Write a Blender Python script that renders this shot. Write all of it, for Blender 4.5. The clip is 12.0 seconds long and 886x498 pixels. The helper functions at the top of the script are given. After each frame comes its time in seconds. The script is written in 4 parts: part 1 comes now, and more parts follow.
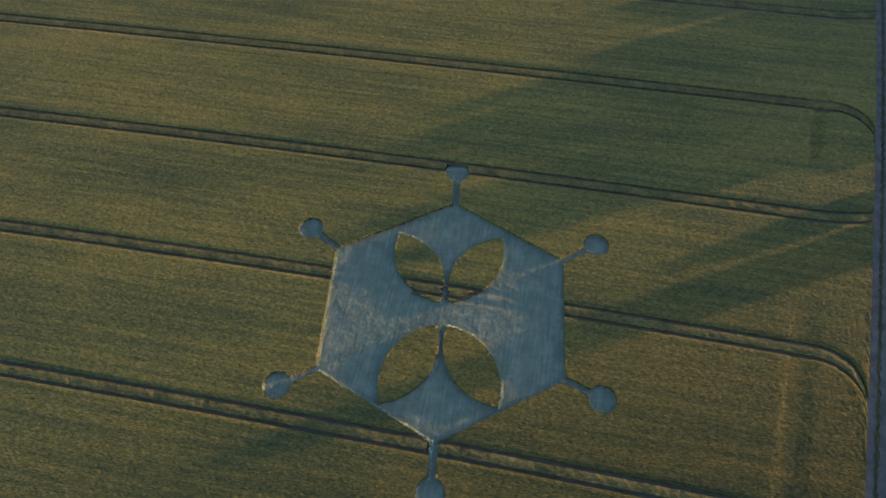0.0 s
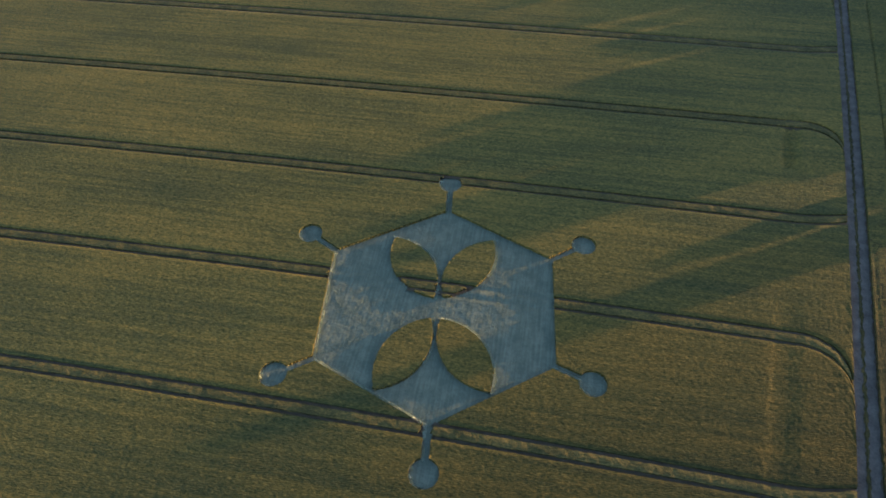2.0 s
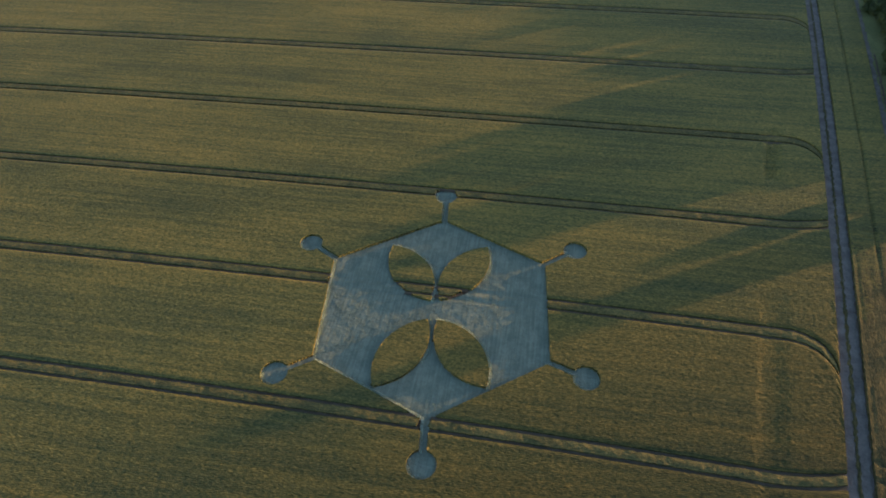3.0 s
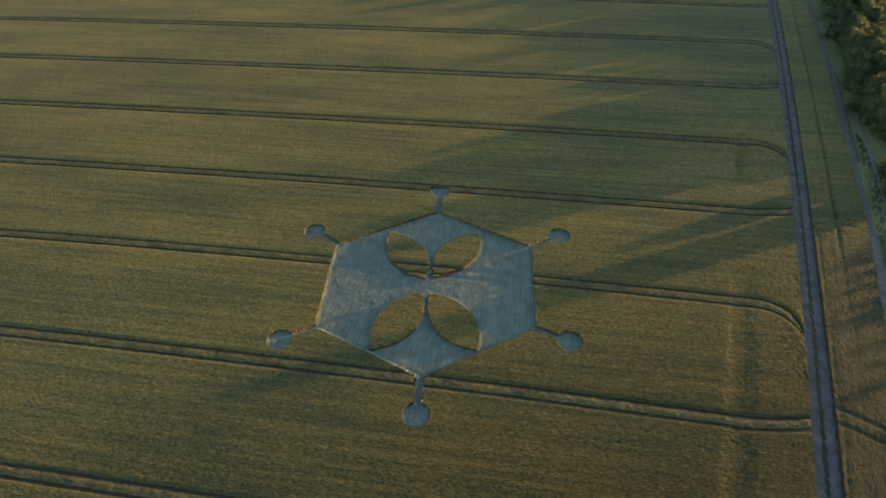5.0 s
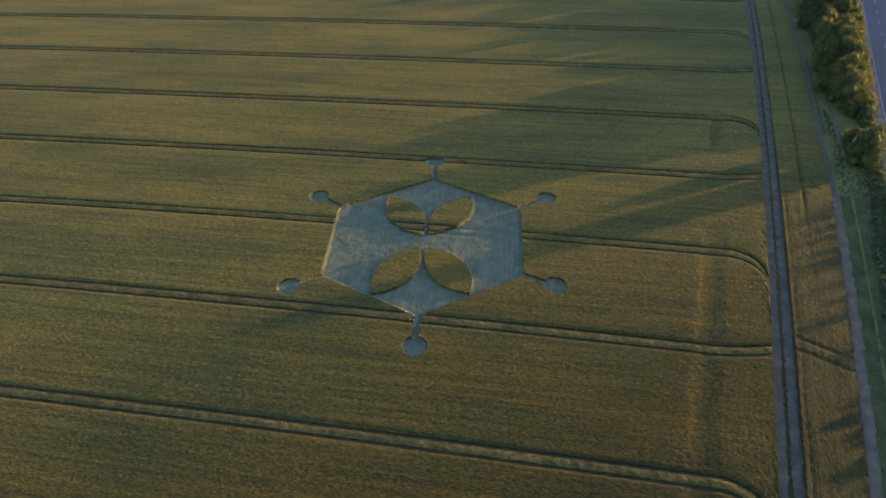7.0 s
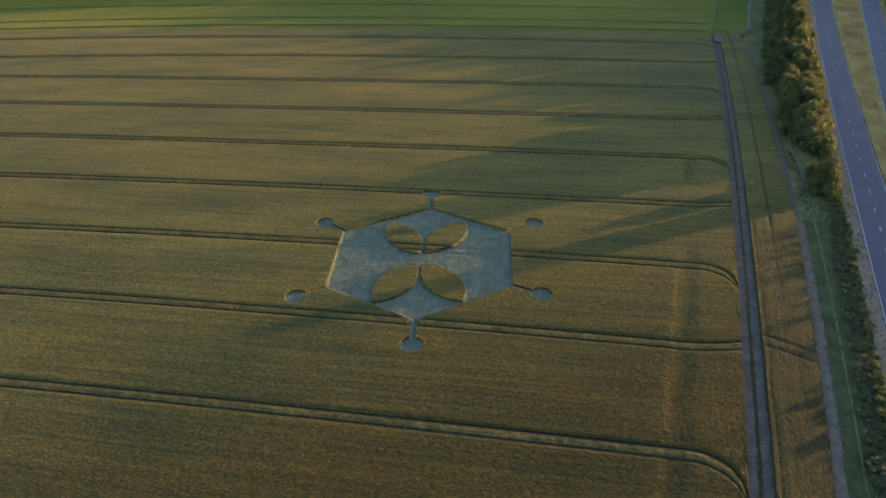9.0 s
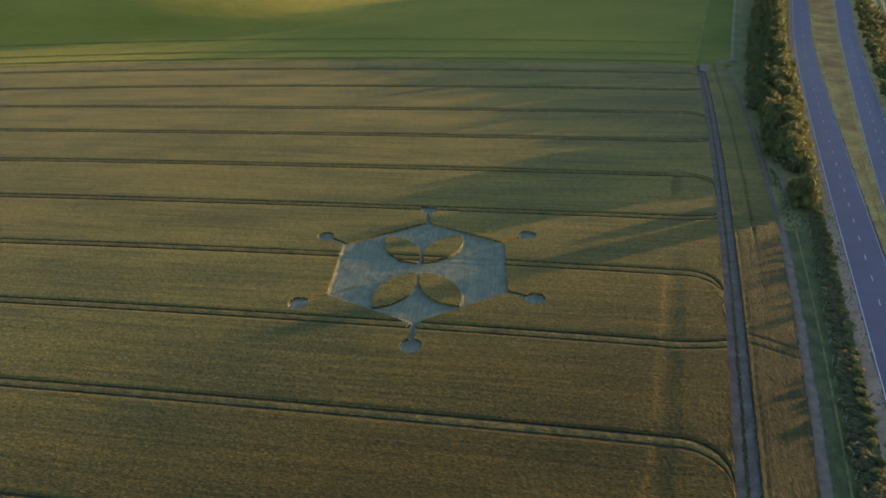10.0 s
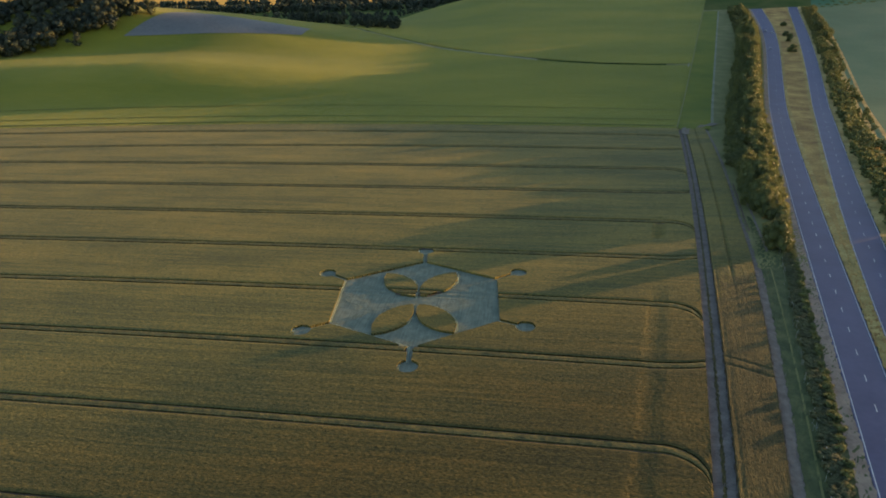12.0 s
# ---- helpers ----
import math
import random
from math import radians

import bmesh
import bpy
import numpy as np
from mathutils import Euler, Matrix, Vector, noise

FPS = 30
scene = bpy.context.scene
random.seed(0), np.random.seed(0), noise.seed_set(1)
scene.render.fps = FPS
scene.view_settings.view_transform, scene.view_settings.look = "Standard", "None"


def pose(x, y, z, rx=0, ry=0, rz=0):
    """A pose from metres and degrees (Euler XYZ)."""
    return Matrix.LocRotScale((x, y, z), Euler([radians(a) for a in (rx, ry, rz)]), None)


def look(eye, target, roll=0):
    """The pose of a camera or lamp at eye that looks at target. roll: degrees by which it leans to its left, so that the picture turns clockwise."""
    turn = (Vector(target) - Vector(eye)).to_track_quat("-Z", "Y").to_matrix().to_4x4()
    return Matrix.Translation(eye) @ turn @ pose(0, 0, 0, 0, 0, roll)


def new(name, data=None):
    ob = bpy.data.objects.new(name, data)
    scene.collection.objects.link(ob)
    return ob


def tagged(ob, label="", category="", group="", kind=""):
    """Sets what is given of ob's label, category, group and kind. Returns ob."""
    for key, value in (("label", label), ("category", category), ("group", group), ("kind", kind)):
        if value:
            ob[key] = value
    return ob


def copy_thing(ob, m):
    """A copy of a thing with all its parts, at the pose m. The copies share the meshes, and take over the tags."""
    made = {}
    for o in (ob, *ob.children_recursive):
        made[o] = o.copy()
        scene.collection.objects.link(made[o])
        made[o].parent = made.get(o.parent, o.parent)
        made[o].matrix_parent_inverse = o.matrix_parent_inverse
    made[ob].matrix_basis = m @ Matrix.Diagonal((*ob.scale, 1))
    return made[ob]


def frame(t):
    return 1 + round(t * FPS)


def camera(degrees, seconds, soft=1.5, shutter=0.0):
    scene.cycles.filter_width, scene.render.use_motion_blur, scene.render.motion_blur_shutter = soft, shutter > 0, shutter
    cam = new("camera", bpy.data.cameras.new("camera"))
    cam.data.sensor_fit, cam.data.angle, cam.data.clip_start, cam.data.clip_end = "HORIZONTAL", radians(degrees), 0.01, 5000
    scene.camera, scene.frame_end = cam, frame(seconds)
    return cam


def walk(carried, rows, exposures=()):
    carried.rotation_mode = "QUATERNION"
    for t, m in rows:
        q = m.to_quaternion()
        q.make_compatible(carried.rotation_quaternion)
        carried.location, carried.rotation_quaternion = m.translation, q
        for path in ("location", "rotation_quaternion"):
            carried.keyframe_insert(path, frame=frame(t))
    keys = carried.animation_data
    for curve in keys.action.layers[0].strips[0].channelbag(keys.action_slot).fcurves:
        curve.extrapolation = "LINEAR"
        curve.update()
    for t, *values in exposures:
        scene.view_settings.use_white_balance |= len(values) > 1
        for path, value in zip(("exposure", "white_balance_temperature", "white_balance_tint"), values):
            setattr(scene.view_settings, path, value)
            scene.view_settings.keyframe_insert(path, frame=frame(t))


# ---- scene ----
cam = camera(73.4, 12.0, soft=1.8)
PATH = [
    (0, (4.286, -39.347, 81.785), (4.168, -38.302, 80.084), -1.7),
    (0.5, (5.154, -42.365, 80.821), (5.025, -41.268, 79.153), -2.2),
    (1, (5.547, -45.556, 79.811), (5.415, -44.404, 78.182), -2.1),
    (1.5, (5.897, -48.719, 78.852), (5.766, -47.514, 77.261), -1.9),
    (2, (6.335, -51.685, 77.838), (6.201, -50.429, 76.287), -1.8),
    (2.5, (6.758, -55.202, 76.973), (6.625, -53.89, 75.469), -1.9),
    (3, (7.368, -58.776, 76.182), (7.23, -57.408, 74.73), -2.1),
    (5, (9.142, -72.654, 73.312), (9.004, -71.167, 71.981), -2.1),
    (5.5, (9.573, -75.881, 72.782), (9.435, -74.403, 71.442), -2.2),
    (6, (9.962, -79.181, 72.232), (9.825, -77.708, 70.886), -2.2),
    (6.5, (10.077, -82.471, 71.742), (9.945, -80.986, 70.409), -2.2),
    (7, (10.089, -85.76, 71.217), (9.963, -84.244, 69.919), -2.0),
    (9, (11.548, -99.535, 68.302), (11.422, -97.872, 67.198), -1.9),
    (9.5, (11.405, -102.969, 67.32), (11.287, -101.274, 66.266), -1.8),
    (10, (11.862, -106.406, 66.387), (11.745, -104.679, 65.384), -2.0),
    (10.5, (12.42, -109.886, 65.428), (12.299, -108.128, 64.482), -1.7),
    (11, (13.114, -113.882, 64.428), (12.99, -112.094, 63.54), -2.2),
    (11.5, (13.351, -116.764, 63.657), (13.23, -114.951, 62.82), -1.9),
    (12, (12.525, -117.086, 63.206), (12.419, -115.253, 62.412), -1.5),
]
walk(cam, [(t, look(eye, target, roll)) for t, eye, target, roll in PATH], exposures=[(0, 1.67, 5130, 20), (3, 1.69, 5300, 20), (6, 1.72, 5480, 20), (9, 1.75, 5620, 20), (12, 1.70, 5800, 20)])

# ---------------------------------------------------------------- light
SUN_WAY = Vector((1.0, 0.44, 0.0)).normalized()
SUN_HEIGHT = radians(3.7)
sun_data = bpy.data.lights.new("sun", "SUN")
sun_data.energy, sun_data.angle, sun_data.color = 3.6, radians(0.6), (1.0, 0.57, 0.175)
sun = new("sun", sun_data)
to_sun = SUN_WAY * math.cos(SUN_HEIGHT) + Vector((0, 0, math.sin(SUN_HEIGHT)))
sun.matrix_world = look(to_sun * 500, (0, 0, 0))

world = bpy.data.worlds.new("sky")
scene.world = world
world.use_nodes = True
wn = world.node_tree
sky = wn.nodes.new("ShaderNodeTexSky")
sky.sky_type, sky.sun_disc = "NISHITA", False
sky.air_density, sky.dust_density, sky.ozone_density = 1.0, 0.8, 1.4
sky.sun_elevation, sky.sun_rotation = SUN_HEIGHT, math.atan2(SUN_WAY.x, SUN_WAY.y)
wn.nodes["Background"].inputs["Strength"].default_value = 0.15
wn.links.new(sky.outputs["Color"], wn.nodes["Background"].inputs["Color"])


# ---------------------------------------------------------------- materials
def material(name, colours, scale, rough=0.9, bump=0.0, fine=6.0, spec=0.2, stretch=(1, 1, 1), random_tint=0.0, glow_through=0.0, reach=0.1, sheen=0.0, streak=0.0, streak_turn=-5.7, streak_size=(33.0, 1.1), corner_tone=None, mottle=None, mottle_size=(1.5, 0.45)):
    """A matt surface: a ramp of colours over coarse noise, broken up by fine grain."""
    m = bpy.data.materials.new(name)
    m.use_nodes = True
    t = m.node_tree
    n, l = t.nodes, t.links
    p = n["Principled BSDF"]
    p.inputs["Roughness"].default_value = rough
    p.inputs["Specular IOR Level"].default_value = spec
    if sheen:
        p.inputs["Sheen Weight"].default_value, p.inputs["Sheen Roughness"].default_value = sheen, 0.4
        p.inputs["Sheen Tint"].default_value = (0.74, 0.70, 0.40, 1)
    co = n.new("ShaderNodeTexCoord")
    mp = n.new("ShaderNodeMapping")
    mp.inputs["Scale"].default_value = stretch
    l.new(co.outputs["Object"], mp.inputs["Vector"])
    a, b = n.new("ShaderNodeTexNoise"), n.new("ShaderNodeTexNoise")
    a.inputs["Scale"].default_value, a.inputs["Detail"].default_value = scale, 5
    b.inputs["Scale"].default_value, b.inputs["Detail"].default_value = fine, 3
    for q in (a, b):
        l.new(mp.outputs["Vector"], q.inputs["Vector"])
    mix = n.new("ShaderNodeMath")
    mix.operation = "MULTIPLY_ADD"
    mix.inputs[1].default_value = 0.45
    l.new(b.outputs["Fac"], mix.inputs[0])
    sub = n.new("ShaderNodeMath")
    sub.operation = "SUBTRACT"
    sub.inputs[1].default_value = 0.225
    l.new(a.outputs["Fac"], sub.inputs[0])
    l.new(sub.outputs[0], mix.inputs[2])
    last = mix
    if streak:
        m2, c = n.new("ShaderNodeMapping"), n.new("ShaderNodeTexNoise")
        m2.vector_type = "TEXTURE"
        m2.inputs["Rotation"].default_value = (0, 0, radians(streak_turn))
        m2.inputs["Scale"].default_value = (*streak_size, 1)
        c.inputs["Scale"].default_value, c.inputs["Detail"].default_value = 1.0, 4
        l.new(co.outputs["Object"], m2.inputs["Vector"])
        l.new(m2.outputs["Vector"], c.inputs["Vector"])
        low, last = n.new("ShaderNodeMath"), n.new("ShaderNodeMath")
        low.operation, last.operation = "SUBTRACT", "MULTIPLY_ADD"
        low.inputs[1].default_value, last.inputs[1].default_value = 0.5, streak
        l.new(c.outputs["Fac"], low.inputs[0])
        l.new(low.outputs[0], last.inputs[0])
        l.new(mix.outputs[0], last.inputs[2])
    if random_tint:
        info = n.new("ShaderNodeObjectInfo")
        add = n.new("ShaderNodeMath")
        add.operation = "MULTIPLY_ADD"
        add.inputs[1].default_value = random_tint
        l.new(info.outputs["Random"], add.inputs[0])
        l.new(last.outputs[0], add.inputs[2])
        last = n.new("ShaderNodeMath")
        last.operation = "SUBTRACT"
        last.inputs[1].default_value = random_tint / 2
        l.new(add.outputs[0], last.inputs[0])
    ramp = n.new("ShaderNodeValToRGB")
    e = ramp.color_ramp.elements
    while len(e) < len(colours):
        e.new(0.5)
    for i, c in enumerate(colours):
        e[i].position = 0.3 + 0.4 * i / max(1, len(colours) - 1)
        e[i].color = (*c, 1)
    l.new(last.outputs[0], ramp.inputs["Fac"])
    l.new(ramp.outputs["Color"], p.inputs["Base Color"])
    if corner_tone:
        # darker, slightly browner ears towards the south-east corner of the field, in drifts
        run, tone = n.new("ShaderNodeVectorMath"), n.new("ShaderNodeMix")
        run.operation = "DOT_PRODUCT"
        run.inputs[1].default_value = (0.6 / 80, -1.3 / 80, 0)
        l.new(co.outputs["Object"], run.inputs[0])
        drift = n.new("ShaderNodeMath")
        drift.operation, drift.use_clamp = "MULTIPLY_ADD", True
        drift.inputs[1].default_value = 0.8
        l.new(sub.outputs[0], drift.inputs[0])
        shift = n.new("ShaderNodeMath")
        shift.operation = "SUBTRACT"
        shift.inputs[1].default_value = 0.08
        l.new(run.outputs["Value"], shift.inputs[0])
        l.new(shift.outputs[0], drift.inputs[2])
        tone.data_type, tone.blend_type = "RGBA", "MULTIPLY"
        tone.inputs[7].default_value = (*corner_tone, 1)
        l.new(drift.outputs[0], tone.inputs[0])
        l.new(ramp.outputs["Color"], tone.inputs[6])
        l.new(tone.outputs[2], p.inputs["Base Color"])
    if mottle:
        # ears of several hues in short drifts along the drilled rows
        # the strong light-dark contrast also stands in for sunlit and shaded relief
        m3, d, mr, mm = n.new("ShaderNodeMapping"), n.new("ShaderNodeTexNoise"), n.new("ShaderNodeValToRGB"), n.new("ShaderNodeMix")
        m3.vector_type = "TEXTURE"
        m3.inputs["Rotation"].default_value = (0, 0, radians(streak_turn))
        m3.inputs["Scale"].default_value = (*mottle_size, 1)
        d.inputs["Scale"].default_value, d.inputs["Detail"].default_value, d.inputs["Roughness"].default_value = 1.0, 6, 0.78
        l.new(co.outputs["Object"], m3.inputs["Vector"])
        l.new(m3.outputs["Vector"], d.inputs["Vector"])
        l.new(d.outputs["Fac"], mr.inputs["Fac"])
        me = mr.color_ramp.elements
        while len(me) < len(mottle):
            me.new(0.5)
        for i, c in enumerate(mottle):
            me[i].position = 0.36 + 0.28 * i / (len(mottle) - 1)
            me[i].color = (*c, 1)
        mm.data_type, mm.blend_type = "RGBA", "MULTIPLY"
        mm.inputs[0].default_value = 1.0
        under = p.inputs["Base Color"].links[0].from_socket
        l.new(under, mm.inputs[6])
        l.new(mr.outputs["Color"], mm.inputs[7])
        l.new(mm.outputs[2], p.inputs["Base Color"])
    if bump:
        bp = n.new("ShaderNodeBump")
        bp.inputs["Strength"].default_value, bp.inputs["Distance"].default_value = bump, reach
        l.new(b.outputs["Fac"], bp.inputs["Height"])
        l.new(bp.outputs["Normal"], p.inputs["Normal"])
    if glow_through:
        tr, both = n.new("ShaderNodeBsdfTranslucent"), n.new("ShaderNodeMixShader")
        both.inputs[0].default_value = glow_through
        l.new(ramp.outputs["Color"], tr.inputs["Color"])
        l.new(p.outputs[0], both.inputs[1])
        l.new(tr.outputs[0], both.inputs[2])
        l.new(both.outputs[0], n["Material Output"].inputs["Surface"])
    return m


HUES = [(0.36, 0.44, 0.40), (0.70, 0.80, 0.74), (1.02, 1.03, 0.95), (1.36, 1.24, 1.05), (2.05, 1.82, 1.55)]
M_CROP = material("wheat", [(0.088, 0.091, 0.033), (0.144, 0.127, 0.037), (0.208, 0.161, 0.042)], 0.05, fine=5.0, bump=0.4, stretch=(0.4, 1.3, 1), reach=0.25, sheen=0.07, streak=0.85, streak_size=(24.0, 0.6), corner_tone=(0.49, 0.465, 0.455), mottle=HUES, mottle_size=(0.55, 0.26))
M_THIN = material("thin_wheat", [(0.050, 0.046, 0.018), (0.072, 0.062, 0.023), (0.098, 0.080, 0.028)], 0.06, fine=5.0, bump=0.5, stretch=(1, 0.5, 1), reach=0.2, sheen=0.08, streak=0.8, streak_turn=73, streak_size=(20.0, 0.8), mottle=HUES, mottle_size=(0.9, 0.30))
M_STUNT = material("stunted_wheat", [(0.084, 0.078, 0.030), (0.124, 0.105, 0.037), (0.170, 0.136, 0.046)], 0.3, fine=4.0, bump=0.6, reach=0.12, mottle=HUES, mottle_size=(0.6, 0.2))
M_LAID = material("laid_straw", [(0.158, 0.179, 0.126), (0.194, 0.215, 0.150), (0.240, 0.260, 0.180)], 0.5, fine=3.0, bump=0.6, rough=0.95, spec=0.02, streak=0.9, streak_turn=84, streak_size=(6.0, 0.35))
M_TUFT = material("loose_straw", [(0.165, 0.20, 0.142), (0.235, 0.275, 0.195)], 1.0, fine=4.0)
M_SUNLIT_RIM = material("sunlit_bent_stems", [(0.40, 0.46, 0.36), (0.52, 0.58, 0.45)], 1.0, fine=4.0)
M_SOIL = material("soil", [(0.095, 0.072, 0.045), (0.145, 0.112, 0.070)], 0.6, fine=4.0, bump=0.5)
M_TRACK = material("track_earth", [(0.105, 0.089, 0.072), (0.152, 0.131, 0.105), (0.205, 0.178, 0.144)], 0.5, fine=3.0, bump=0.4)
M_GRAVEL = material("gravel", [(0.140, 0.115, 0.086), (0.190, 0.158, 0.118), (0.24, 0.202, 0.152)], 0.7, fine=5.0, bump=0.3)
M_VERGE = material("verge_grass", [(0.060, 0.076, 0.030), (0.090, 0.106, 0.040), (0.132, 0.138, 0.052)], 0.3, fine=2.5, bump=0.6)
M_DRY = material("dry_grass", [(0.26, 0.20, 0.062), (0.41, 0.31, 0.10), (0.53, 0.41, 0.145)], 0.15, fine=1.5, bump=0.6)
M_BARE = material("roadside_earth", [(0.22, 0.165, 0.115), (0.29, 0.225, 0.155), (0.37, 0.29, 0.19)], 0.3, fine=2.0, bump=0.4)
M_MEDIAN = material("median_grass", [(0.23, 0.138, 0.046), (0.39, 0.25, 0.072), (0.57, 0.40, 0.115)], 0.08, fine=1.8, bump=0.6)
M_ROUGH = material("rough_pasture", [(0.145, 0.15, 0.050), (0.185, 0.185, 0.062), (0.24, 0.22, 0.085)], 0.1, fine=1.5, bump=0.6)
M_GREEN = material("green_crop", [(0.118, 0.140, 0.010), (0.175, 0.182, 0.012), (0.24, 0.220, 0.016)], 0.012, fine=2.0, bump=1.0, reach=0.4, stretch=(0.5, 1, 1), sheen=0.10, streak=0.3)
M_LUSH = material("lush_grass", [(0.098, 0.132, 0.012), (0.134, 0.158, 0.013), (0.18, 0.185, 0.017)], 0.03, fine=1.5, bump=0.5)
M_RUT = material("rut_green", [(0.085, 0.108, 0.012), (0.115, 0.130, 0.015)], 0.05, fine=1.0)
M_TEAL = material("young_crop", [(0.050, 0.130, 0.066), (0.062, 0.152, 0.076), (0.084, 0.168, 0.084)], 0.02, fine=0.5)
M_PALE = material("bare_field", [(0.12, 0.125, 0.12), (0.15, 0.155, 0.145), (0.18, 0.185, 0.165)], 0.02, fine=0.4, bump=0.3)
M_LANE = material("lane_grass", [(0.18, 0.185, 0.10), (0.23, 0.23, 0.135), (0.29, 0.28, 0.175)], 0.1, fine=1.0, bump=0.4)
M_LAND = material("land", [(0.05, 0.085, 0.03), (0.08, 0.11, 0.035), (0.14, 0.14, 0.05)], 0.004, fine=0.05, bump=0.3, spec=0.0)
M_ROAD = material("asphalt", [(0.054, 0.056, 0.106), (0.064, 0.066, 0.122), (0.075, 0.077, 0.138)], 0.12, fine=1.0, rough=0.6, spec=0.4)
M_PAINT = material("road_paint", [(0.42, 0.42, 0.40), (0.60, 0.60, 0.57)], 0.8, fine=3.0, rough=0.6)
M_LEAF = material("hedge_leaves", [(0.090, 0.113, 0.044), (0.118, 0.140, 0.046), (0.17, 0.182, 0.054)], 0.5, fine=2.0, rough=0.6, spec=0.3, random_tint=0.25, glow_through=0.28)
M_HEDGE = material("thin_hedge_leaves", [(0.072, 0.084, 0.038), (0.102, 0.110, 0.046), (0.135, 0.138, 0.056)], 0.6, fine=2.0, rough=0.7, random_tint=0.25, glow_through=0.2)
M_SCRUB = material("scrub_leaves", [(0.095, 0.118, 0.045), (0.145, 0.165, 0.055), (0.24, 0.235, 0.078)], 0.6, fine=2.0, rough=0.7, random_tint=0.25, glow_through=0.3)
M_BARK = material("bark", [(0.06, 0.05, 0.04), (0.11, 0.09, 0.07)], 2.0, fine=8.0, bump=0.6)
M_BLOSSOM = material("blossom", [(0.45, 0.45, 0.38), (0.62, 0.61, 0.54)], 2.0, fine=5.0)
M_WOOD = material("far_wood_leaves", [(0.030, 0.040, 0.030), (0.045, 0.056, 0.036), (0.062, 0.072, 0.040)], 0.05, fine=0.4)


# ---------------------------------------------------------------- mesh helpers
RNG = np.random.default_rng(7)


def quads(name, verts, faces, mat, parent=None):
    """One mesh object from arrays of corners and four-cornered faces."""
    verts, faces = np.asarray(verts, np.float32), np.asarray(faces, np.int32)
    me = bpy.data.meshes.new(name)
    me.vertices.add(len(verts))
    me.vertices.foreach_set("co", verts.ravel())
    w = faces.shape[1]
    me.loops.add(faces.size)
    me.loops.foreach_set("vertex_index", faces.ravel())
    me.polygons.add(len(faces))
    me.polygons.foreach_set("loop_start", np.arange(0, faces.size, w, dtype=np.int32))
    me.polygons.foreach_set("loop_total", np.full(len(faces), w, np.int32))
    me.materials.append(mat)
    me.update(calc_edges=True)
    me.validate()
    ob = new(name, me)
    ob.parent = parent
    return ob


def part(name, bm, mat, parent, label=""):
    me = bpy.data.meshes.new(name)
    bm.to_mesh(me)
    bm.free()
    me.materials.append(mat)
    ob = new(name, me)
    ob.parent = parent
    return tagged(ob, label)


def grid_faces(rows, cols):
    i = np.arange(rows * cols).reshape(rows, cols)
    return np.stack([i[:-1, :-1], i[:-1, 1:], i[1:, 1:], i[1:, :-1]], -1)


def sheet(name, X, Y, Z, mat, keep=None, parent=None, skirt=None):
    """A grid of corners as a mesh; faces not kept are left out, and where a skirt height is given, cut edges get walls down to it."""
    rows, cols = X.shape
    f = grid_faces(rows, cols)
    if keep is None:
        keep = np.ones(f.shape[:2], bool)
    v = np.stack([X, Y, Z], -1).reshape(-1, 3)
    faces = f[keep]
    if skirt is not None:
        pad = np.zeros((rows + 1, cols + 1), bool)
        pad[1:-1, 1:-1] = keep
        i = np.arange(rows * cols).reshape(rows, cols)
        # edges along a row lie between the faces above and below them, edges along a column between those beside them
        a = pad[:-1, 1:-1] != pad[1:, 1:-1]
        b = pad[1:-1, :-1] != pad[1:-1, 1:]
        pairs = np.concatenate([np.stack([i[:, :-1][a], i[:, 1:][a]], -1), np.stack([i[:-1, :][b], i[1:, :][b]], -1)])
        low = v.copy()
        low[:, 2] = np.minimum(skirt if np.isscalar(skirt) else skirt.ravel(), v[:, 2])
        n = len(v)
        walls = np.stack([pairs[:, 0] + n, pairs[:, 1] + n, pairs[:, 1] + 2 * n, pairs[:, 0] + 2 * n], -1)
        v, faces = np.concatenate([v, v, low]), np.concatenate([faces, walls])
    used = np.unique(faces)
    back = np.zeros(len(v), np.int32)
    back[used] = np.arange(len(used))
    return quads(name, v[used], back[faces], mat, parent)


def smooth_noise(x, y, size, seed):
    """Soft hills and hollows between -1 and 1, about size metres across."""
    r = np.random.default_rng(seed)
    out = np.zeros_like(x, dtype=float)
    for _ in range(6):
        a, p = r.uniform(0, 2 * math.pi, 2)
        w = 2 * math.pi / (size * r.uniform(0.6, 1.8))
        out += np.sin((x * math.cos(a) + y * math.sin(a)) * w + p + 1.3 * np.sin((y * math.cos(a) - x * math.sin(a)) * w * 0.6 + 2 * p))
    return out / 3.2


# ---------------------------------------------------------------- the lie of the land
def ease(a, b, v):
    t = np.clip((v - a) / (b - a), 0, 1)
    return t * t * (3 - 2 * t)


def land(x, y):
    """Height of the ground: level under the field, rising beyond it to downland, with a stepped spur of the downs to the north-west."""
    x, y = np.asarray(x, float), np.asarray(y, float)
    r = np.maximum(y - 205, 0)
    rise = 0.11 * r * r / (r + 80)
    rise = np.where(r > 600, 0.11 * 600 * 600 / 680 - 0.01 * (r - 600), rise)
    east = ease(-220, 60, x)
    # the spur: a lower face, a terrace, then a steeper face up to the crown
    v = y - 0.06 * (np.clip(x, -420, 60) + 225)
    low = (17 * ease(240, 325, v) + 3 * ease(300, 400, v)) * ease(-10, -230, x)
    high = 36 * ease(366, 456, v) * ease(40, -400, x)
    spur = (low + high) * ease(-640, -340, x) * ease(860, 500, v)
    # an unseen down to the north-east, added to shade the spur's upper slopes
    down = 45 * ease(330, 430, x) * ease(433, 543, y - 0.44 * x)
    return rise * east + (1 - east) * np.clip(rise, 0, 4) + spur + down


